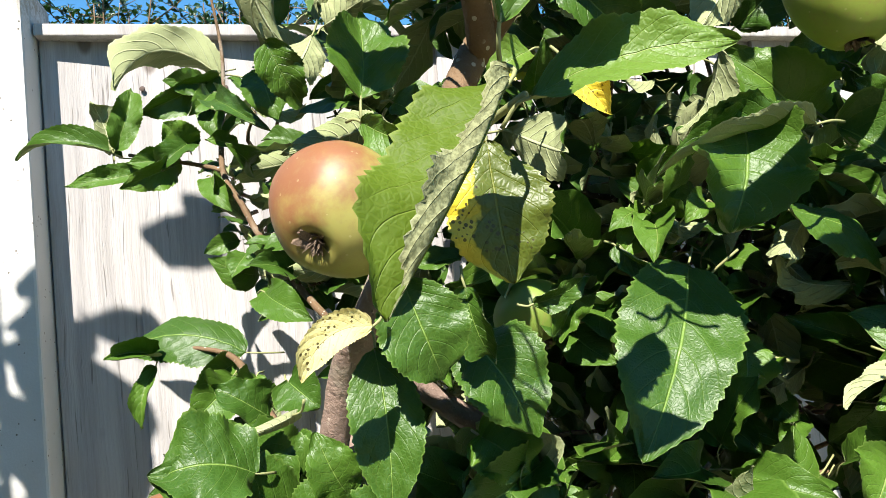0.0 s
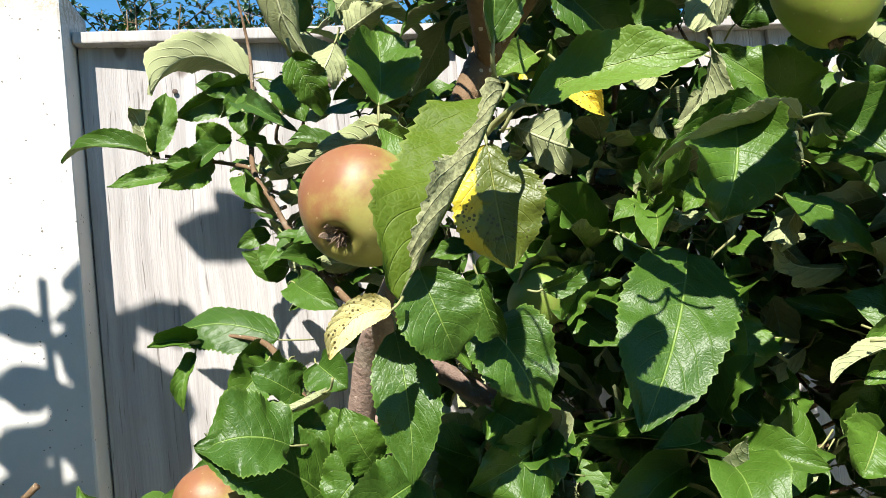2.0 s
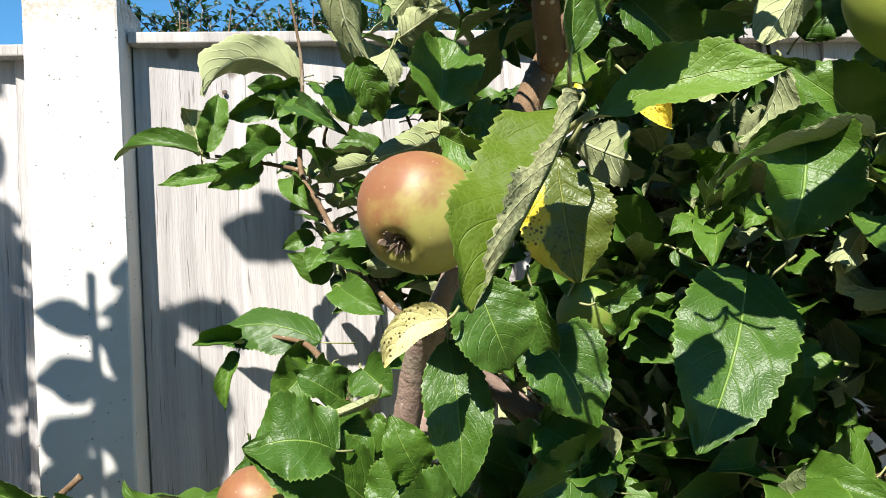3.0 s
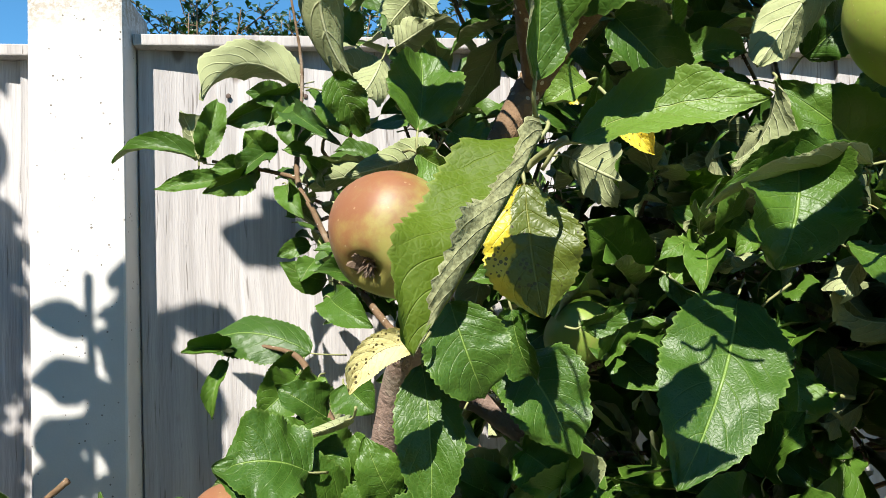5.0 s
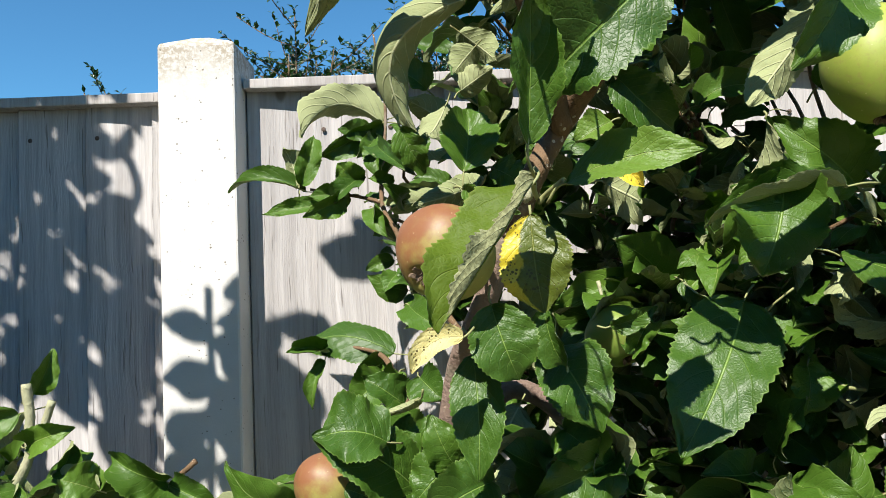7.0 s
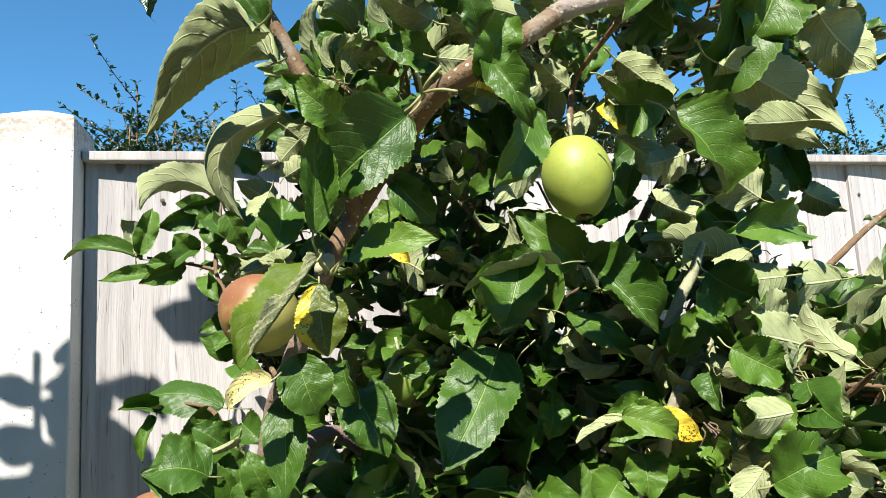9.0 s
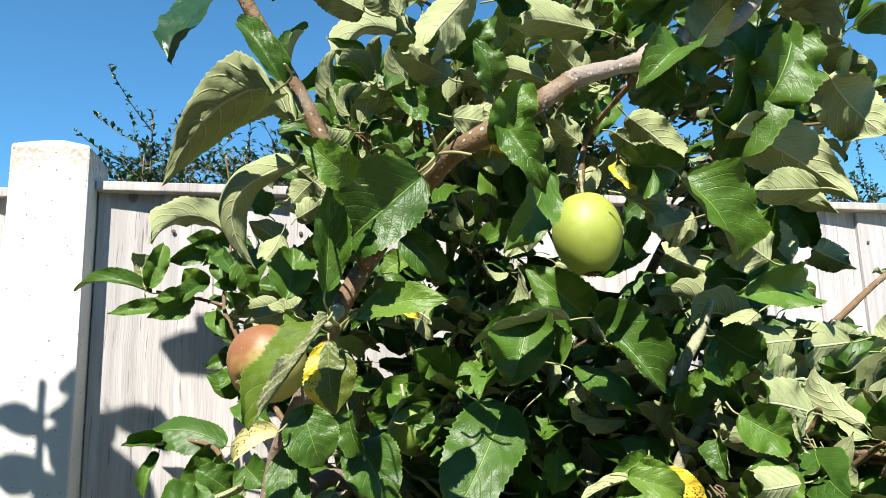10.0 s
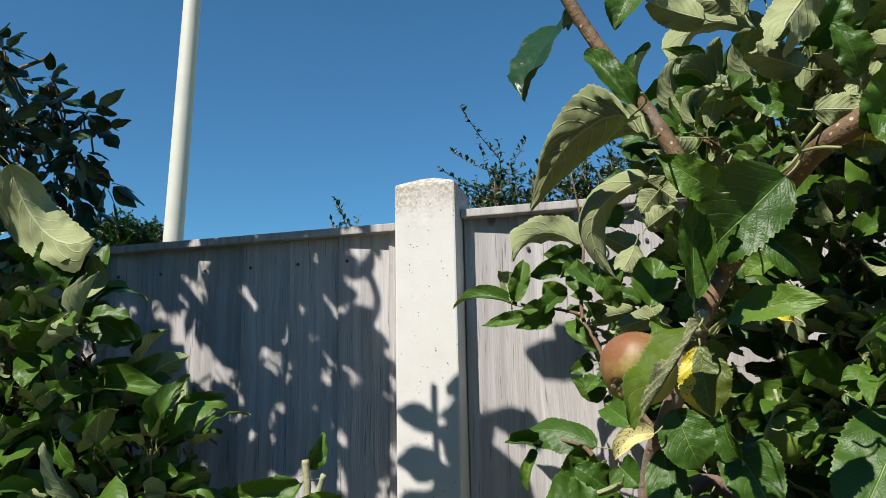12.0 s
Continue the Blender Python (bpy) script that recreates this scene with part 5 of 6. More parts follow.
leaf(apple_tree, (-0.044, 0.330, 1.580), (-0.071, 0.330, 1.565), (-0.10, -0.80, 0.50), 0.028, folds=(15, 15), kind="bright")
leaf(apple_tree, (0.088, 0.420, 1.546), (0.054, 0.410, 1.524), (0.10, 0.90, 0.20), 0.026, folds=(15, 15))
leaf(apple_tree, (0.122, 0.500, 1.678), (0.162, 0.500, 1.688), (0.10, 0.80, 0.50), 0.030, folds=(15, 15))
leaf(apple_tree, (-0.169, 0.335, 1.334), (-0.185, 0.330, 1.371), (-0.20, -0.85, 0.45), 0.032, folds=(10, 12))
leaf(apple_tree, (-0.169, 0.340, 1.336), (-0.199, 0.330, 1.311), (-0.10, -0.85, 0.50), 0.040, folds=(10, 12))
leaf(apple_tree, (-0.191, 0.400, 1.328), (-0.231, 0.390, 1.367), (0.20, -0.85, 0.45), 0.040, folds=(10, 12))
leaf(apple_tree, (-0.210, 0.450, 1.362), (-0.243, 0.440, 1.388), (0.10, -0.85, 0.50), 0.038, folds=(12, 12))
leaf(apple_tree, (-0.160, 0.500, 1.621), (-0.199, 0.500, 1.649), (0.10, 0.80, 0.50), 0.036, folds=(15, 15))
leaf(apple_tree, (-0.181, 0.520, 1.663), (-0.214, 0.520, 1.684), (0.10, -0.80, 0.50), 0.040, folds=(15, 15))
leaf(apple_tree, (-0.148, 0.500, 1.655), (-0.116, 0.500, 1.677), (0.10, 0.80, 0.50), 0.034, folds=(15, 15))
leaf(apple_tree, (-0.199, 0.500, 1.618), (-0.189, 0.480, 1.576), (-0.10, -0.85, 0.40), 0.036, folds=(15, 15))
leaf(apple_tree, (0.098, 0.420, 1.379), (0.123, 0.410, 1.356), (-0.20, -0.85, 0.45), 0.034, folds=(12, 12))


# ---- apples ----
def apple(centre, radius, axis, skin, label, squat=0.93, seed=1):
    """A fruit with a dimple at each end, the dried flower in the one and the stalk in the other. axis points to the flower end."""
    rng = random.Random(seed)
    fruit = thing("apple", centre, label, "apple", "apples on the tree")
    turn = Vector(axis).normalized().to_track_quat("Z", "Y").to_matrix()
    verts, faces = [], []
    rings, around = 36, 48
    ph = rng.uniform(0, 6)
    for i in range(rings + 1):
        th = math.pi * i / rings
        for k in range(around):
            a = 2 * math.pi * k / around
            r = radius * (0.60 + 0.40 * math.sin(th) ** 0.75) * (1 + 0.012 * math.cos(5 * a + ph) * (1 + math.cos(th)) + 0.012 * math.cos(2 * a + ph))
            rr = r * math.sin(th) * 1.0
            z = radius * squat * 1.02 * math.cos(th)
            z -= radius * 0.30 * math.exp(-((th / 0.33) ** 2))
            z += radius * 0.42 * math.exp(-(((math.pi - th) / 0.36) ** 2))
            rr *= 1.0 + 0.05 * math.cos(th) * -1
            verts.append(tuple(turn @ Vector((rr * math.cos(a), rr * math.sin(a), z))))
    for i in range(rings):
        for k in range(around):
            b = i * around
            faces.append((b + k, b + around + k, b + around + (k + 1) % around, b + (k + 1) % around))
    body = new("flesh", mesh_of("flesh", verts, faces, [skin]))
    body.parent = fruit
    # dried sepals round the eye
    verts, faces = [], []
    foot = radius * squat * 1.02 - radius * 0.31
    for k in range(11):
        a = 2 * math.pi * k / 11 + rng.uniform(-0.2, 0.2)
        ln, out = radius * rng.uniform(0.20, 0.31), radius * rng.uniform(0.08, 0.24)
        n0 = len(verts)
        for q, wd in ((0, 0.10), (0.35, 0.11), (0.7, 0.07), (1.0, 0.015)):
            for s in (-1, 1):
                rad = radius * 0.07 + out * q ** 1.4
                ang = a + s * wd * radius / max(rad, 0.004) * 0.8
                verts.append(tuple(turn @ Vector((rad * math.cos(ang), rad * math.sin(ang), foot + ln * q * (1.0 - 0.35 * q) + 0.001 * s))))
        for j in range(3):
            faces.append((n0 + 2 * j, n0 + 2 * j + 1, n0 + 2 * j + 3, n0 + 2 * j + 2))
    for k in range(14):
        a, rad = rng.uniform(0, 6.28), radius * rng.uniform(0, 0.13)
        n0 = len(verts)
        p = Vector((rad * math.cos(a), rad * math.sin(a), foot))
        q = p + Vector((rng.uniform(-1, 1), rng.uniform(-1, 1), 3)).normalized() * radius * 0.28
        for w in (Vector((0.0006, 0, 0)), Vector((-0.0003, 0.0005, 0)), Vector((-0.0003, -0.0005, 0))):
            verts.append(tuple(turn @ (p + w)))
        verts.append(tuple(turn @ q))
        faces += [(n0, n0 + 1, n0 + 3), (n0 + 1, n0 + 2, n0 + 3), (n0 + 2, n0, n0 + 3)]
    eye = new("dried_flower", mesh_of("dried_flower", verts, faces, [HUSK], None, None, False))
    eye.parent = fruit
    tagged(eye, "dry brown withered flower end")
    b, up = turn @ Vector((0, 0, -radius * 0.5)), turn @ Vector((0, 0, -1))
    tip = b + up * radius * 1.1 + Vector((0, 0, radius * 0.35))
    v, f = tube([(*b, 0.0016), (*(b + up * radius * 0.6), 0.0014), (*tip, 0.0018)], 5, 7, 0.05)
    st = new("stalk", mesh_of("stalk", v, f, [SHOOT]))
    st.parent = fruit
    return fruit


apple((-0.171, 0.250, 1.483), 0.0315, (-0.50, -0.62, -0.56), RED_SKIN, "ripening apple with a red blush over yellow-green", 0.96, 1)
apple((0.097, 0.240, 1.588), 0.0300, (0.03, -0.10, -1.0), GREEN_SKIN, "smooth unripe green apple hanging from a branch", 1.32, 2)
apple((-0.032, 0.395, 1.418), 0.027, (0.2, -0.5, -0.8), SHADED_SKIN, "green apple half hidden in shaded leaves", 0.95, 3)
apple((-0.269, 0.385, 1.310), 0.0285, (-0.3, -0.5, -0.8), RED_SKIN, "red-blushed apple low among the leaves", 0.95, 5)

# ---- the rest of the foliage: spurs of leaves through the crown ----
VARIANTS = {}
for kind, count, slim in (("green", 14, 0.0), ("fresh", 5, 0.1), ("glossy", 8, 0.55)):
    rng = random.Random(len(kind))
    VARIANTS[kind] = []
    for k in range(count):
        if kind == "glossy":
            shape = ((rng.uniform(-32, 8), rng.uniform(-32, 8)), rng.uniform(-35, 5), rng.uniform(0.03, 0.16), 0.10, 100 + k, 12, 3, 0.25, 0, rng.uniform(-0.4, 0.4), rng.uniform(-0.08, 0.08))
        else:
            shape = ((rng.uniform(0, 48), rng.uniform(0, 48)), rng.uniform(-50, 70), rng.uniform(0.0, 0.26), rng.uniform(0.12, 0.34), 100 + k, 16, 3, slim, 0.3, rng.uniform(-0.7, 0.7), rng.uniform(-0.12, 0.12))
        VARIANTS[kind].append(leaf_shape(0.075, 0.075 * rng.uniform(0.5, 0.66) * (1 - 0.2 * slim), *shape))
SHARED = {kind: [mesh_of("leaf", v, f, [*LEAVES[kind], STALK], s, uv) for v, f, s, uv in VARIANTS[kind]] for kind in VARIANTS}


def spurs(rng, centre, radii, count, out_bias, size=(0.5, 1.1), face=(-0.15, -0.45, 0.75), per=(4, 6)):
    """Poses of leaves that sit in spurs through an ellipsoid, and the spurs' feet."""
    made, feet = [], []
    c, r = Vector(centre), Vector(radii)
    for _ in range(count):
        while True:
            q = Vector((rng.uniform(-1, 1), rng.uniform(-1, 1), rng.uniform(-1, 1)))
            if 0.25 < q.length < 1:
                break
        foot = c + Vector((q.x * r.x, q.y * r.y, q.z * r.z))
        feet.append(foot)
        for _ in range(rng.randint(*per)):
            way = Vector((rng.gauss(0, 1), rng.gauss(0, 1), rng.gauss(0, 0.7))).normalized() + Vector(out_bias) + 0.4 * q
            way.normalize()
            up = Vector(face) + Vector((rng.gauss(0, 0.65), rng.gauss(0, 0.65), rng.gauss(0, 0.65)))
            s = rng.uniform(*size)
            b = foot + way * 0.022 * s
            made.append(leaf_frame(b, b + way, up) @ Matrix.Diagonal((s, s, s, 1)))
    return made, feet


def crown(parent, clumps, seed, kinds, near, name="foliage", label="", gaps=None):
    """Leaves as single parts where they come near the path, the others joined; thin twigs carry them."""
    rng = random.Random(seed)
    verts, faces, slots, uvs, count = [], [], [], [], 0
    tv, tf = [], []
    mats = []
    for kind in dict.fromkeys(kinds):
        top, under = ISLE_LEAVES[kind] if kind in ISLE_LEAVES else LEAVES[kind]
        mats += [top, under, STALK]
    order = list(dict.fromkeys(kinds))
    for centre, radii, n, bias, single, *size in clumps:
        poses, feet = spurs(rng, centre, radii, n, bias, *size)
        for m in poses:
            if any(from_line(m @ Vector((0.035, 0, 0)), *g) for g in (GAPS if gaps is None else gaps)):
                continue
            kind = rng.choice(kinds)
            k = rng.randrange(len(VARIANTS[kind]))
            if single and near > 0:
                near -= 1
                ob = hang(new("leaf", SHARED[kind][k]), parent)
                ob.matrix_basis = m
                continue
            v, f, s, uv = VARIANTS[kind][k]
            a = np.array(m.to_3x3())
            verts.append(np.array(v) @ a.T + np.array(m.translation))
            faces += [tuple(count + i for i in q) for q in f]
            slots += [q + 3 * order.index(kind) for q in s]
            uvs += uv
            count += len(v)
        for foot in feet:
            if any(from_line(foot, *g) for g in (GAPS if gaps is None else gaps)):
                continue
            inner = foot.lerp(Vector(centre), 0.3) + Vector((0.01, 0.05, -0.02))
            mid = foot.lerp(inner, 0.5) + Vector((rng.uniform(-0.02, 0.02), 0, rng.uniform(-0.02, 0.02)))
            v, f = tube([(*inner, 0.0026), (*mid, 0.0022), (*foot, 0.0016)], 3, 5, 0.1)
            tf += [tuple(len(tv) + i for i in q) for q in f]
            tv += v
    mass = hang(new(name, mesh_of(name, np.concatenate(verts).tolist(), faces, mats, slots, uvs)), parent)
    tagged(mass, label, kind="stuff")
    tagged(hang(new("twig", mesh_of("twig", tv, tf, [BARK])), parent), kind="stuff")


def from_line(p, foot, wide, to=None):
    """Whether p lies in the sunny gap that leads from foot up towards the sun, or in a gap cleared from foot to a
    camera position, to fit the view.
    """
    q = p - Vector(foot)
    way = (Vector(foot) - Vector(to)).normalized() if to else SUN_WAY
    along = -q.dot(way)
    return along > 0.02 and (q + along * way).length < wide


# holes cleared so sun reaches fruit and leaves, and the camera sees the fence
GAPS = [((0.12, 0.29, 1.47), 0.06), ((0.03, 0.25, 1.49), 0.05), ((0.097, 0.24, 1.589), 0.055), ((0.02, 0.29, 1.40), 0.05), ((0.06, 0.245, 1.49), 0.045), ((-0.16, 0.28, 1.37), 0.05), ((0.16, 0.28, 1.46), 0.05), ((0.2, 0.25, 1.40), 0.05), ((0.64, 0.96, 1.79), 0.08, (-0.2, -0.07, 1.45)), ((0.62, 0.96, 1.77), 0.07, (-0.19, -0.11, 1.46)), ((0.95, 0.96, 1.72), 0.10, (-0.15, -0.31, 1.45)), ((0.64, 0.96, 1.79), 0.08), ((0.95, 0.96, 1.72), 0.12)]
OUT = (-0.05, -0.45, 0.0)
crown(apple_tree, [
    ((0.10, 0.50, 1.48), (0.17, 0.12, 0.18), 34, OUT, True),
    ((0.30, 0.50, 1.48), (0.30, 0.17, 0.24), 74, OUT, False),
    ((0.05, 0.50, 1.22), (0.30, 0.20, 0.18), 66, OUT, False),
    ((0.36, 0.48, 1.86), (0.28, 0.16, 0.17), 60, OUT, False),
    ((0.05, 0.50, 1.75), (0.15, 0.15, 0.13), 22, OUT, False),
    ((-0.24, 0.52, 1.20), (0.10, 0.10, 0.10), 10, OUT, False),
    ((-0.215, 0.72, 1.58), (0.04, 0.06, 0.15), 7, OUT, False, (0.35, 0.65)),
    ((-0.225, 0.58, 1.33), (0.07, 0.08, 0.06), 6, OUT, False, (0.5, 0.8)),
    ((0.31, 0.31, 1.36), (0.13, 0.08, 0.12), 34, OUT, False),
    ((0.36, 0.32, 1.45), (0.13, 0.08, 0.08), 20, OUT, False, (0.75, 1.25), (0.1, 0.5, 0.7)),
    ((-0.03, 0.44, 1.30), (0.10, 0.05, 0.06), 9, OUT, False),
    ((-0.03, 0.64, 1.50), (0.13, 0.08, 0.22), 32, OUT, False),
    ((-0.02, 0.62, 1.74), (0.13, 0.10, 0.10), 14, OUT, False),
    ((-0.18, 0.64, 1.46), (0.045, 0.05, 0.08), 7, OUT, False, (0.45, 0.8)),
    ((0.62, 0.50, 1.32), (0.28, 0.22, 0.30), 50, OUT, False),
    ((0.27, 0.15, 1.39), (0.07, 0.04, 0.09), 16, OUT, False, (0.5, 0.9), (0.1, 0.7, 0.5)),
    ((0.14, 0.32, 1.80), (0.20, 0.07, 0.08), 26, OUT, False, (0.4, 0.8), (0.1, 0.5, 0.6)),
    # unseen clump added above to shade the upper right leaves
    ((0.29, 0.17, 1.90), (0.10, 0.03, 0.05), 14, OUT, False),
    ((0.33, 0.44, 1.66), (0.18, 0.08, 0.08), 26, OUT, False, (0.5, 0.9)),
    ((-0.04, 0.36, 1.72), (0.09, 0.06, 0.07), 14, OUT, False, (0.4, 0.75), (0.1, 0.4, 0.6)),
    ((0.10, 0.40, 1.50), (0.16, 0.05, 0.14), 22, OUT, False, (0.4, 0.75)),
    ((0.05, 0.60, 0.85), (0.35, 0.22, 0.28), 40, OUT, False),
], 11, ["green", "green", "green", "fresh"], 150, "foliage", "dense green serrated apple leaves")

# ---- young tree with cut shoots against the fence's left part ----
young_tree = thing("young_tree", (-1.02, 0.62, 0), "bushy young fruit tree with pruned shoots", "tree")
limb("trunk", [(-1.02, 0.62, -0.05, 0.022), (-1.03, 0.62, 0.5, 0.018), (-1.05, 0.60, 1.0, 0.013), (-1.10, 0.58, 1.4, 0.008), (-1.14, 0.55, 1.62, 0.004)], OLD_BARK, young_tree, 10, 0.07, 21)
limb("cut_shoot", [(-0.80, 0.63, 1.10, 0.0065), (-0.665, 0.636, 1.26, 0.0060), (-0.648, 0.636, 1.322, 0.0055), (-0.652, 0.636, 1.374, 0.0056)], SHOOT, young_tree, 9, 0.08, 22, 8, "pale shoot with a fresh pruning cut")
limb("cut_shoot", [(-0.665, 0.636, 1.26, 0.0045), (-0.636, 0.634, 1.312, 0.0045), (-0.621, 0.634, 1.354, 0.0046)], SHOOT, young_tree, 9, 0.08, 23)
limb("dead_twig", [(-0.58, 0.70, 1.18, 0.004), (-0.52, 0.715, 1.235, 0.0032), (-0.488, 0.717, 1.262, 0.004)], BARK, young_tree, 8, 0.12, 24)
leaf(young_tree, (-1.077, 0.476, 1.823), (-0.925, 0.494, 1.694), (-0.42, 0.83, -0.37), 0.089, folds=(15, 35), edge=20, sag=0.24, wave=0.3, bend=0.12)
leaf(young_tree, (-0.959, 0.570, 1.482), (-0.809, 0.542, 1.471), (-0.14, -0.90, 0.41), 0.055, folds=(20, 20), sag=0.2, kind="fresh")
leaf(young_tree, (-0.660, 0.636, 1.341), (-0.778, 0.617, 1.322), (0.17, -0.98, -0.10), 0.054, folds=(20, 20), sag=0.1, kind="fresh")
leaf(young_tree, (-0.665, 0.674, 1.357), (-0.641, 0.674, 1.411), (0.60, -0.75, -0.27), 0.031, folds=(20, 20), kind="fresh")
leaf(young_tree, (-0.852, 0.617, 1.454), (-0.787, 0.636, 1.469), (0.32, -0.92, -0.23), 0.047, folds=(20, 20), sag=0.1)
leaf(young_tree, (-0.917, 0.598, 1.567), (-0.964, 0.598, 1.569), (0.00, -0.99, 0.10), 0.059, folds=(20, 20), sag=0.1, kind="fresh")
leaf(young_tree, (-1.075, 0.570, 1.709), (-1.128, 0.570, 1.684), (0.16, -0.92, -0.35), 0.074, folds=(20, 20), sag=0.1, kind="fresh")
leaf(young_tree, (-1.037, 0.542, 1.701), (-1.003, 0.523, 1.634), (0.38, -0.82, 0.43), 0.069, folds=(20, 20))
leaf(young_tree, (-1.069, 0.542, 1.596), (-1.095, 0.523, 1.613), (0.58, -0.81, -0.02), 0.081, folds=(20, 20), kind="fresh")
leaf(young_tree, (-1.076, 0.523, 1.543), (-0.994, 0.523, 1.540), (-0.00, -1.00, -0.05), 0.059, folds=(20, 20), kind="fresh")
leaf(young_tree, (-1.008, 0.579, 1.596), (-0.914, 0.570, 1.557), (0.01, -0.97, 0.25), 0.068, folds=(20, 20))
leaf(young_tree, (-1.035, 0.523, 1.451), (-0.948, 0.523, 1.481), (-0.02, -1.00, 0.05), 0.057, folds=(20, 20), sag=0.15)
leaf(young_tree, (-0.494, 0.636, 1.258), (-0.550, 0.617, 1.292), (0.26, -0.96, -0.11), 0.056, folds=(20, 20), sag=0.2)
leaf(young_tree, (-0.640, 0.617, 1.307), (-0.582, 0.598, 1.327), (-0.28, -0.96, -0.11), 0.039, folds=(20, 20), sag=0.1, kind="fresh")
leaf(young_tree, (-0.562, 0.617, 1.256), (-0.594, 0.598, 1.274), (0.57, -0.81, 0.15), 0.050, folds=(20, 20), sag=0.1, kind="fresh")
leaf(young_tree, (-0.491, 0.636, 1.255), (-0.430, 0.617, 1.233), (-0.12, -0.89, 0.44), 0.048, folds=(20, 20))
crown(young_tree, [
    ((-1.22, 0.58, 1.52), (0.17, 0.13, 0.18), 50, (0.15, -0.4, 0.1), False),
    ((-1.02, 0.60, 1.32), (0.20, 0.13, 0.17), 52, (0.1, -0.4, 0.1), False),
    ((-0.74, 0.66, 1.18), (0.20, 0.10, 0.08), 34, (0.1, -0.4, 0.2), False),
    ((-1.25, 0.55, 1.10), (0.25, 0.2, 0.3), 40, (0.1, -0.4, 0.1), False),
    ((-0.95, 0.58, 1.27), (0.20, 0.14, 0.18), 44, (0.1, -0.4, 0.1), False, (0.7, 1.2)),
    ((-0.80, 0.55, 1.02), (0.30, 0.18, 0.18), 60, (0.1, -0.4, 0.1), False, (0.7, 1.2)),
    ((-1.05, 0.56, 1.50), (0.13, 0.10, 0.14), 26, (0.1, -0.4, 0.1), False, (0.7, 1.2)),
], 12, ["green", "green", "fresh"], 0, "foliage", "green leaves in sun and shade")

# ---- overhanging tree: drooping glossy leaves, plus unseen foliage added to shade the fence ----
bough = thing("overhanging_tree", (-2.1, 0.2, 0), "tall garden tree with drooping dark glossy leaves and added unseen shade foliage", "tree")
limb("trunk", [(-2.1, 0.2, -0.05, 0.07), (-2.1, 0.2, 0.9, 0.06), (-2.02, 0.25, 1.7, 0.045), (-1.85, 0.3, 2.3, 0.03), (-1.5, 0.25, 2.6, 0.018), (-1.35, 0.15, 2.6, 0.008), (-1.2, 0.1, 2.6, 0.004)], OLD_BARK, bough, 12, 0.06, 31)
limb("branch", [(-2.0, 0.26, 1.75, 0.02), (-1.8, 0.55, 2.0, 0.012), (-1.6, 0.8, 2.15, 0.007), (-1.45, 0.9, 2.25, 0.004)], BARK, bough, 8, 0.06, 32)
# unseen branches added to carry the shading foliage
for tip in ((-1.50, -1.50, 2.70), (-2.30, -0.90, 2.50), (-1.60, -0.10, 2.95), (-1.25, 0.13, 2.45), (-1.38, 0.13, 2.82), (-1.45, -1.00, 1.95)):
    limb("branch", [(-1.95, 0.27, 1.95, 0.022), (-1.95 + 0.4 * (tip[0] + 1.95), 0.27 + 0.4 * (tip[1] - 0.27), 2.35, 0.014), (*tip, 0.005)], OLD_BARK, bough, 8, 0.06, 34)
# sunny spots on the boards: x, z, radius
SPOTS = [(-1.17, 1.66, 0.017), (-1.22, 1.68, 0.012), (-1.09, 1.59, 0.031), (-1.05, 1.53, 0.040), (-1.19, 1.54, 0.022), (-1.13, 1.52, 0.017), (-0.97, 1.51, 0.023), (-0.96, 1.45, 0.025), (-0.95, 1.67, 0.014), (-0.89, 1.72, 0.019), (-0.96, 1.76, 0.015), (-1.04, 1.73, 0.019), (-1.07, 1.74, 0.015), (-1.27, 1.73, 0.015), (-0.77, 1.53, 0.010), (-0.78, 1.50, 0.011), (-0.76, 1.42, 0.011), (-0.73, 1.38, 0.022), (-0.67, 1.52, 0.020), (-0.69, 1.71, 0.038), (-0.63, 1.72, 0.045), (-0.63, 1.64, 0.038), (-0.69, 1.66, 0.022), (-0.79, 1.74, 0.016), (-1.13, 1.72, 0.012), (-1.30, 1.65, 0.017), (-1.22, 1.61, 0.015), (-1.12, 1.63, 0.011), (-0.73, 1.31, 0.022), (-0.67, 1.36, 0.015), (-0.63, 1.57, 0.018), (-0.63, 1.42, 0.015)]
DAPPLES = [((x, 0.957, z), r) for x, z, r in SPOTS]
DAPPLES += [((-0.54, 0.9, 1.74), 0.11), ((-0.54, 0.9, 1.60), 0.10), ((-0.54, 0.9, 1.46), 0.08), ((-0.54, 0.9, 1.32), 0.08), ((-1.00, 0.48, 1.75), 0.11)]
# unseen twigs and leaves shaped to cast the shadows on post and boards
limb("twig", [(-0.863, 0.100, 2.453, 0.0062), (-0.863, 0.100, 2.409, 0.0062), (-0.861, 0.100, 2.357, 0.0062), (-0.860, 0.100, 2.298, 0.0062), (-0.863, 0.100, 2.207, 0.0062), (-0.866, 0.100, 2.126, 0.0062)], BARK, bough, 7, 0.05, 33)
leaf(bough, (-0.859, 0.100, 2.381), (-0.943, 0.100, 2.413), (0, -1, 0), 0.049, folds=(8, 8), sag=0.03, wave=0.08, slim=0.1, stalk=0.08, bend=-0.16, peak=0.42, stiff=True)
leaf(bough, (-0.855, 0.100, 2.310), (-0.938, 0.100, 2.322), (0, -1, 0), 0.060, folds=(8, 8), sag=0.03, wave=0.08, slim=0.1, stalk=0.08, bend=-0.10, peak=0.42, stiff=True)
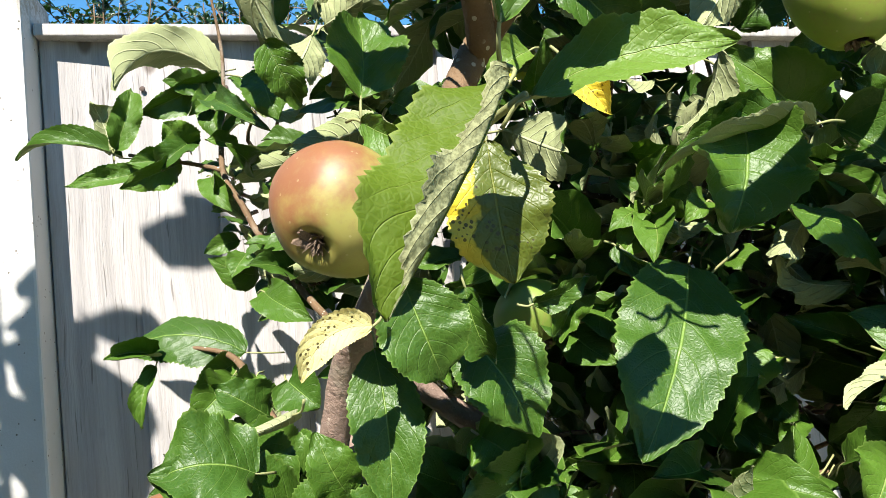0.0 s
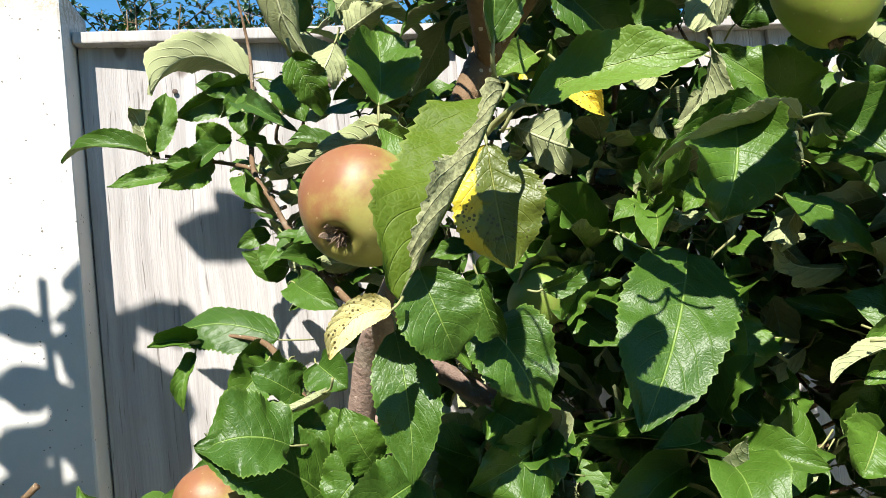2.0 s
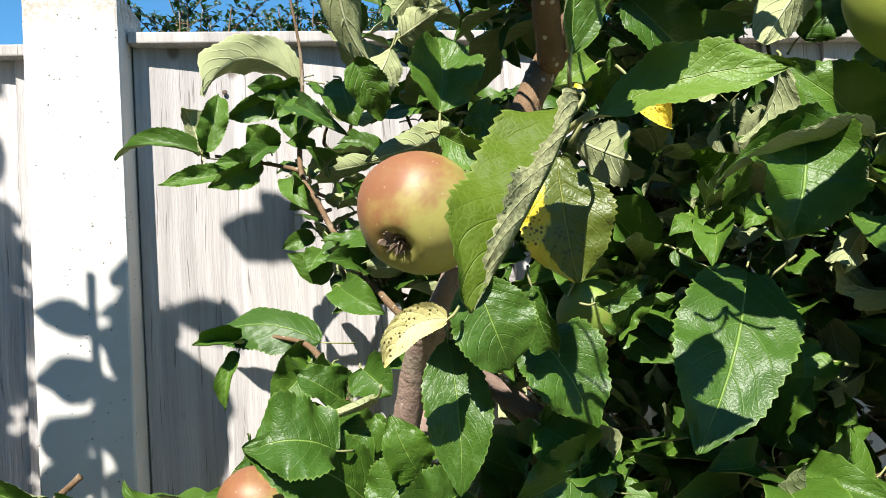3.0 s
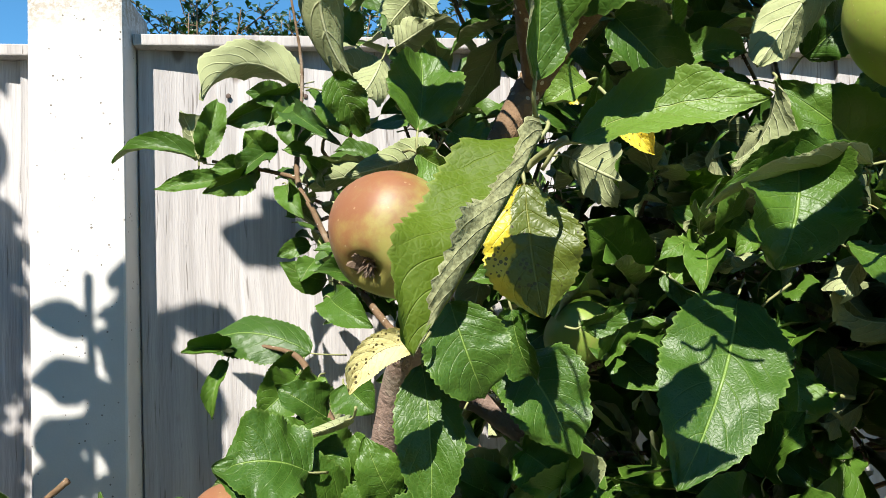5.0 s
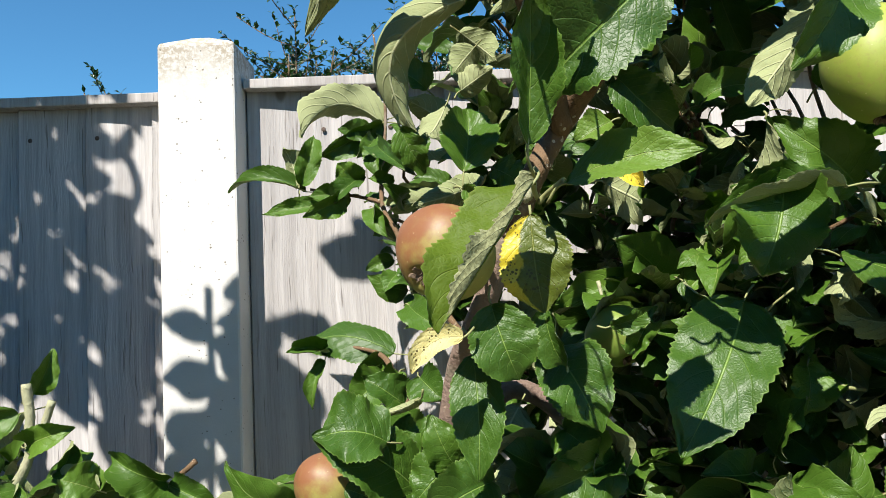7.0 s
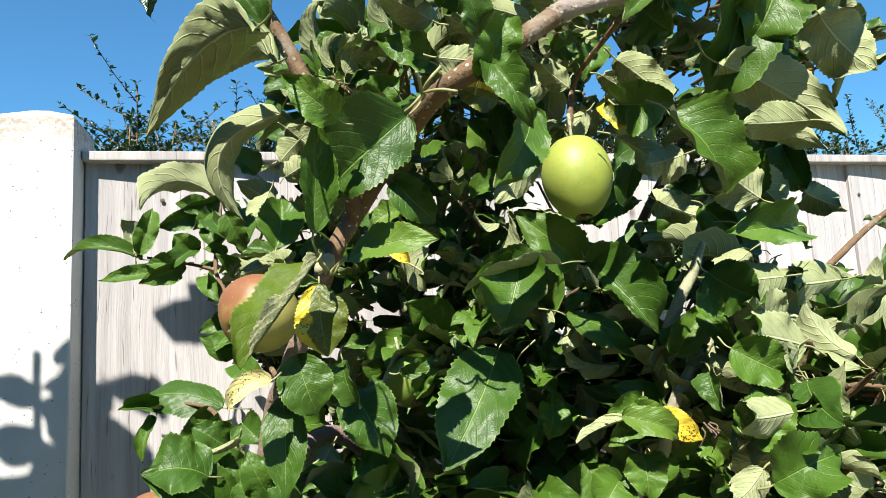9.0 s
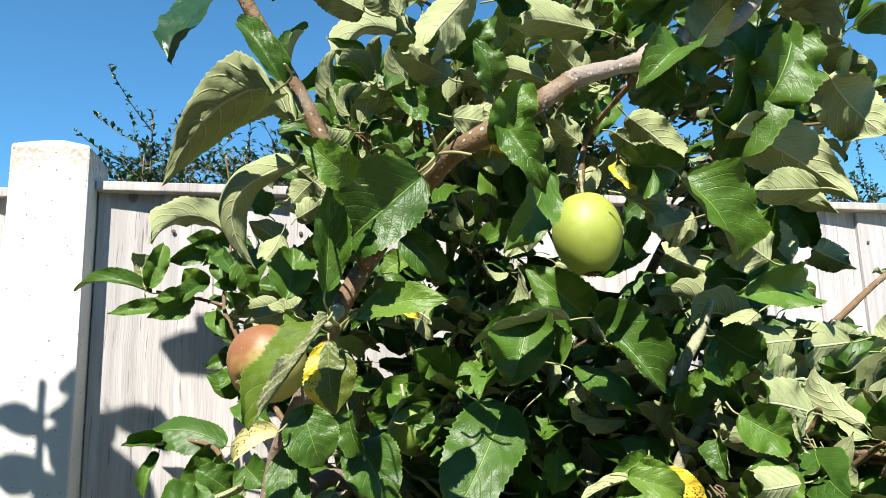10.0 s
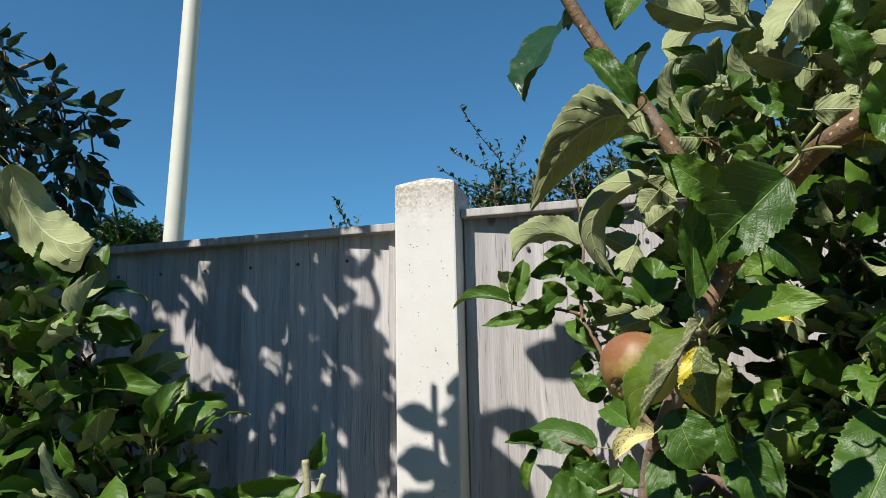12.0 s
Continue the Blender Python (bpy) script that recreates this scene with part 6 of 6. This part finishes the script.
leaf(bough, (-0.855, 0.100, 2.399), (-0.805, 0.100, 2.487), (0, -1, 0), 0.033, folds=(8, 8), sag=0.03, wave=0.08, slim=0.1, stalk=0.08, bend=-0.20, peak=0.42, stiff=True)
leaf(bough, (-0.806, 0.100, 2.474), (-0.712, 0.100, 2.405), (0, -1, 0), 0.056, folds=(8, 8), sag=0.03, wave=0.08, slim=0.1, stalk=0.08, bend=0.22, peak=0.42, stiff=True)
leaf(bough, (-0.845, 0.100, 2.369), (-0.817, 0.100, 2.378), (0, -1, 0), 0.014, folds=(8, 8), sag=0.03, wave=0.08, slim=0.3, stalk=0.08, bend=0.55, peak=0.42, stiff=True)
leaf(bough, (-0.856, 0.100, 2.375), (-0.808, 0.100, 2.309), (0, -1, 0), 0.039, folds=(8, 8), sag=0.03, wave=0.08, slim=0.1, stalk=0.08, bend=0.10, peak=0.42, stiff=True)
leaf(bough, (-0.852, 0.100, 2.321), (-0.818, 0.100, 2.200), (0, -1, 0), 0.070, folds=(8, 8), sag=0.03, wave=0.08, slim=0.1, stalk=0.08, bend=0.00, peak=0.42, stiff=True)
leaf(bough, (-0.855, 0.100, 2.247), (-0.935, 0.100, 2.244), (0, -1, 0), 0.055, folds=(8, 8), sag=0.03, wave=0.08, slim=0.1, stalk=0.08, bend=-0.12, peak=0.42, stiff=True)
leaf(bough, (-0.857, 0.100, 2.206), (-0.950, 0.100, 2.171), (0, -1, 0), 0.064, folds=(8, 8), sag=0.03, wave=0.08, slim=0.1, stalk=0.08, bend=-0.10, peak=0.42, stiff=True)
leaf(bough, (-0.857, 0.100, 2.190), (-0.790, 0.100, 2.131), (0, -1, 0), 0.064, folds=(8, 8), sag=0.03, wave=0.08, slim=0.1, stalk=0.08, bend=0.10, peak=0.42, stiff=True)
limb("twig", [(-1.147, 0.100, 2.771, 0.0075), (-1.049, 0.100, 2.756, 0.0075), (-1.020, 0.100, 2.706, 0.0075), (-1.031, 0.100, 2.662, 0.0075), (-1.075, 0.100, 2.651, 0.0075)], BARK, bough, 7, 0.05, 33)
limb("twig", [(-1.329, 0.100, 2.801, 0.0100), (-1.198, 0.100, 2.763, 0.0100), (-1.121, 0.100, 2.666, 0.0100), (-1.049, 0.100, 2.618, 0.0100), (-0.957, 0.100, 2.529, 0.0100)], BARK, bough, 7, 0.05, 33)
leaf(bough, (-1.097, 0.100, 2.665), (-0.979, 0.100, 2.572), (0, -1, 0), 0.048, folds=(8, 8), sag=0.03, wave=0.08, slim=0.1, stalk=0.08, bend=-0.10, peak=0.42, stiff=True)
leaf(bough, (-1.145, 0.100, 2.622), (-0.991, 0.100, 2.509), (0, -1, 0), 0.056, folds=(8, 8), sag=0.03, wave=0.08, slim=0.1, stalk=0.08, bend=0.10, peak=0.42, stiff=True)
leaf(bough, (-1.108, 0.100, 2.522), (-1.003, 0.100, 2.435), (0, -1, 0), 0.055, folds=(8, 8), sag=0.03, wave=0.08, slim=0.1, stalk=0.08, bend=0.10, peak=0.42, stiff=True)
leaf(bough, (-1.072, 0.100, 2.468), (-0.981, 0.100, 2.374), (0, -1, 0), 0.068, folds=(8, 8), sag=0.03, wave=0.08, slim=0.1, stalk=0.08, bend=-0.10, peak=0.42, stiff=True)
leaf(bough, (-1.172, 0.100, 2.738), (-1.085, 0.100, 2.631), (0, -1, 0), 0.051, folds=(8, 8), sag=0.03, wave=0.08, slim=0.1, stalk=0.08, bend=-0.10, peak=0.42, stiff=True)
leaf(bough, (-1.031, 0.100, 2.798), (-1.085, 0.100, 2.744), (0, -1, 0), 0.031, folds=(8, 8), sag=0.03, wave=0.08, slim=0.1, stalk=0.08, bend=0.20, peak=0.42, stiff=True)
leaf(bough, (-0.609, 0.100, 2.581), (-0.729, 0.100, 2.585), (0, -1, 0), 0.077, folds=(4, 4), sag=0.02, wave=0.06, slim=-0.6, stalk=0.05, bend=0.00, stiff=True)
leaf(bough, (-0.626, 0.100, 2.599), (-0.675, 0.100, 2.638), (0, -1, 0), 0.050, folds=(4, 4), sag=0.02, wave=0.06, slim=-0.4, stalk=0.05, bend=0.00, stiff=True)
leaf(bough, (-0.829, 0.100, 2.418), (-0.740, 0.100, 2.285), (0, -1, 0), 0.119, folds=(8, 8), sag=0.03, wave=0.08, slim=0.1, stalk=0.08, bend=0.00, stiff=True)
leaf(bough, (-0.818, 0.100, 2.349), (-0.760, 0.100, 2.218), (0, -1, 0), 0.106, folds=(8, 8), sag=0.03, wave=0.08, slim=0.1, stalk=0.08, bend=0.00, stiff=True)
leaf(bough, (-0.838, 0.100, 2.273), (-0.750, 0.100, 2.191), (0, -1, 0), 0.100, folds=(8, 8), sag=0.03, wave=0.08, slim=0.1, stalk=0.08, bend=0.00, stiff=True)
leaf(bough, (-0.854, 0.100, 2.382), (-0.800, 0.100, 2.336), (0, -1, 0), 0.041, folds=(4, 4), sag=0.02, wave=0.06, slim=0.0, stalk=0.05, bend=0.00, stiff=True)
leaf(bough, (-0.916, 0.100, 2.344), (-0.868, 0.100, 2.291), (0, -1, 0), 0.051, folds=(4, 4), sag=0.02, wave=0.06, slim=-0.5, stalk=0.05, bend=0.00, stiff=True)
leaf(bough, (-0.840, 0.100, 2.312), (-0.809, 0.100, 2.232), (0, -1, 0), 0.060, folds=(4, 4), sag=0.02, wave=0.06, slim=-0.4, stalk=0.05, bend=0.00, stiff=True)
leaf(bough, (-0.901, 0.100, 2.422), (-0.866, 0.100, 2.375), (0, -1, 0), 0.034, folds=(4, 4), sag=0.02, wave=0.06, slim=0.0, stalk=0.05, bend=0.00, stiff=True)
leaf(bough, (-0.922, 0.100, 2.269), (-0.880, 0.100, 2.210), (0, -1, 0), 0.059, folds=(4, 4), sag=0.02, wave=0.06, slim=-0.5, stalk=0.05, bend=0.00, stiff=True)
leaf(bough, (-0.832, 0.100, 2.434), (-0.800, 0.100, 2.474), (0, -1, 0), 0.029, folds=(4, 4), sag=0.02, wave=0.06, slim=0.0, stalk=0.05, bend=0.20, stiff=True)
# only the clumps at y 0.80 and 0.86 are seen; the others add shade
crown(bough, [
    ((-1.45, -1.00, 1.95), (0.50, 0.30, 0.60), 130, (0.0, -0.2, -0.3), False, (1.2, 2.0)),
    ((-1.50, -1.50, 2.70), (0.80, 0.35, 0.40), 130, (0.0, -0.2, -0.3), False),
    ((-2.30, -0.90, 2.30), (0.85, 0.70, 0.75), 170, (0.0, -0.2, -0.3), False, (1.2, 2.0)),
    ((-1.60, -0.10, 2.95), (0.60, 0.30, 0.25), 90, (0.0, -0.2, -0.3), False),
    ((-1.50, 0.86, 2.00), (0.24, 0.18, 0.27), 92, (0.1, -0.1, -0.7), False),
    ((-1.62, 0.80, 1.75), (0.15, 0.18, 0.2), 14, (0.1, -0.1, -0.7), False),
    ((-1.70, 0.13, 2.50), (0.32, 0.15, 0.36), 150, (0.0, -0.2, -0.3), False),
    ((-1.38, 0.13, 2.82), (0.42, 0.12, 0.11), 70, (0.0, -0.2, -0.3), False),
    ((-1.15, 0.13, 2.27), (0.25, 0.12, 0.12), 45, (0.0, -0.2, -0.3), False),
    ((-1.40, 0.13, 2.36), (0.25, 0.12, 0.2), 50, (0.0, -0.2, -0.3), False),
    ((-1.21, 0.13, 2.50), (0.22, 0.15, 0.30), 90, (0.0, -0.2, -0.3), False),
], 13, ["glossy"], 0, "foliage", "drooping dark glossy leaves", DAPPLES)


# ---- hedge shrub behind the fence ----
def shrub(name, spots, seed, label, kind="glossy", size=1.0):
    """Upright wiry shoots set with small oval leaves; spots: x, y, top height, spread, shoots."""
    rng = random.Random(seed)
    plant = thing(name, (spots[0][0], spots[0][1], 0), label, "shrub")
    small = []
    for k in range(5):
        v, f, s, uv = leaf_shape(0.019, 0.010, (15, 15), 0, 0.05, 0.1, 300 + k, 2, 1, 0.5, 0)
        half = len(v) // 2
        small.append((v[:half], [q for q, slot in zip(f, s) if slot == 0], [0] * s.count(0), uv[:half]))
    verts, faces, slots, uvs, count, tv, tf = [], [], [], [], 0, [], []
    for x, y, top, spread, n in spots:
        for _ in range(n):
            bx, by = x + rng.gauss(0, spread), y + 0.25 * rng.uniform(-1, 1)
            high = top - abs(rng.gauss(0, 0.09)) - 0.3 * abs(bx - x)
            lean = Vector((rng.gauss(-0.3, 0.7) * min(spread, 0.14), rng.uniform(-0.12, 0.12), 0))
            main = [(bx, by, 0.0, 0.006), (bx + 0.2 * lean.x, by + 0.2 * lean.y, high - 0.6, 0.004), (bx + lean.x, by + lean.y, high, 0.0014)]
            sprays = [main]
            path = glide(main, 40)
            for k in range(44, 79, 3):
                p = path[k]
                way = Vector((rng.gauss(-0.1, 0.8), rng.uniform(-0.8, 0.8), 0.55)).normalized() * rng.uniform(0.06, 0.17)
                sprays.append([(p[0], p[1], p[2], 0.0015), (p[0] + 0.5 * way.x, p[1] + 0.5 * way.y, p[2] + 0.42 * way.z, 0.0012), (p[0] + way.x, p[1] + way.y, p[2] + way.z, 0.0008)])
            for line in sprays:
                v, f = tube(line, 4, 3, 0.0)
                tf += [tuple(len(tv) + i for i in q) for q in f]
                tv += v
                spread_path = path[44:] if line is main else glide(line, 6)[1:]
                for row in spread_path:
                    for _ in range(2):
                        way = Vector((rng.gauss(0, 1), rng.gauss(0, 1), rng.uniform(0.0, 1.4))).normalized()
                        foot = Vector(row[:3].tolist())
                        m = leaf_frame(foot, foot + way, (rng.gauss(0, 0.5), -0.4 + rng.gauss(0, 0.5), 1)) @ Matrix.Scale(rng.uniform(0.6, 1.2) * size, 4)
                        v, f, s, uv = small[rng.randrange(5)]
                        verts.append(np.array(v) @ np.array(m.to_3x3()).T + np.array(m.translation))
                        faces += [tuple(count + i for i in q) for q in f]
                        slots += s
                        uvs += uv
                        count += len(v)
    mass = hang(new("foliage", mesh_of("foliage", np.concatenate(verts).tolist(), faces, [*LEAVES[kind], STALK], slots, uvs)), plant)
    tagged(mass, kind="stuff")
    tagged(hang(new("shoot", mesh_of("shoot", tv, tf, [BARK])), plant), kind="stuff")
    return plant


shrub("hedge_shrub", [(-0.22, 1.55, 2.10, 0.14, 52), (0.05, 1.6, 2.12, 0.2, 40), (0.5, 1.6, 2.12, 0.25, 56), (-0.50, 1.5, 2.07, 0.07, 18), (-0.84, 1.5, 2.00, 0.05, 8), (1.0, 1.6, 2.16, 0.3, 70), (0.9, 1.75, 2.18, 0.35, 80), (0.3, 1.75, 2.12, 0.25, 40)], 41, "wiry hedge shrub with tiny dark leaves behind the fence")
shrub("hedge_shrub", [(1.8, 1.7, 2.15, 0.4, 46)], 43, "dense small-leaved hedge shrub behind the fence")
shrub("far_tree", [(-3.95, 4.4, 2.88, 0.14, 44)], 42, "distant green tree top above the fence", "glossy", 2.0)


# ---- lamp pole beyond the fence ----
def lamp_pole():
    pole = thing("lamp_pole", (-3.32, 4.0, 0), "tall pale grey-green painted steel pole", "pole")
    limb("shaft", [(-3.398, 4.0, -0.1, 0.074), (-3.360, 4.0, 1.2, 0.073), (-3.290, 4.0, 3.5, 0.067), (-3.200, 4.0, 6.5, 0.059)], POLE_PAINT, pole, 24, 0.0, 51)
    limb("arm", [(-3.202, 4.0, 6.45, 0.05), (-3.197, 4.2, 6.75, 0.04), (-3.197, 4.7, 6.9, 0.035)], POLE_PAINT, pole, 12, 0.0, 52)


lamp_pole()
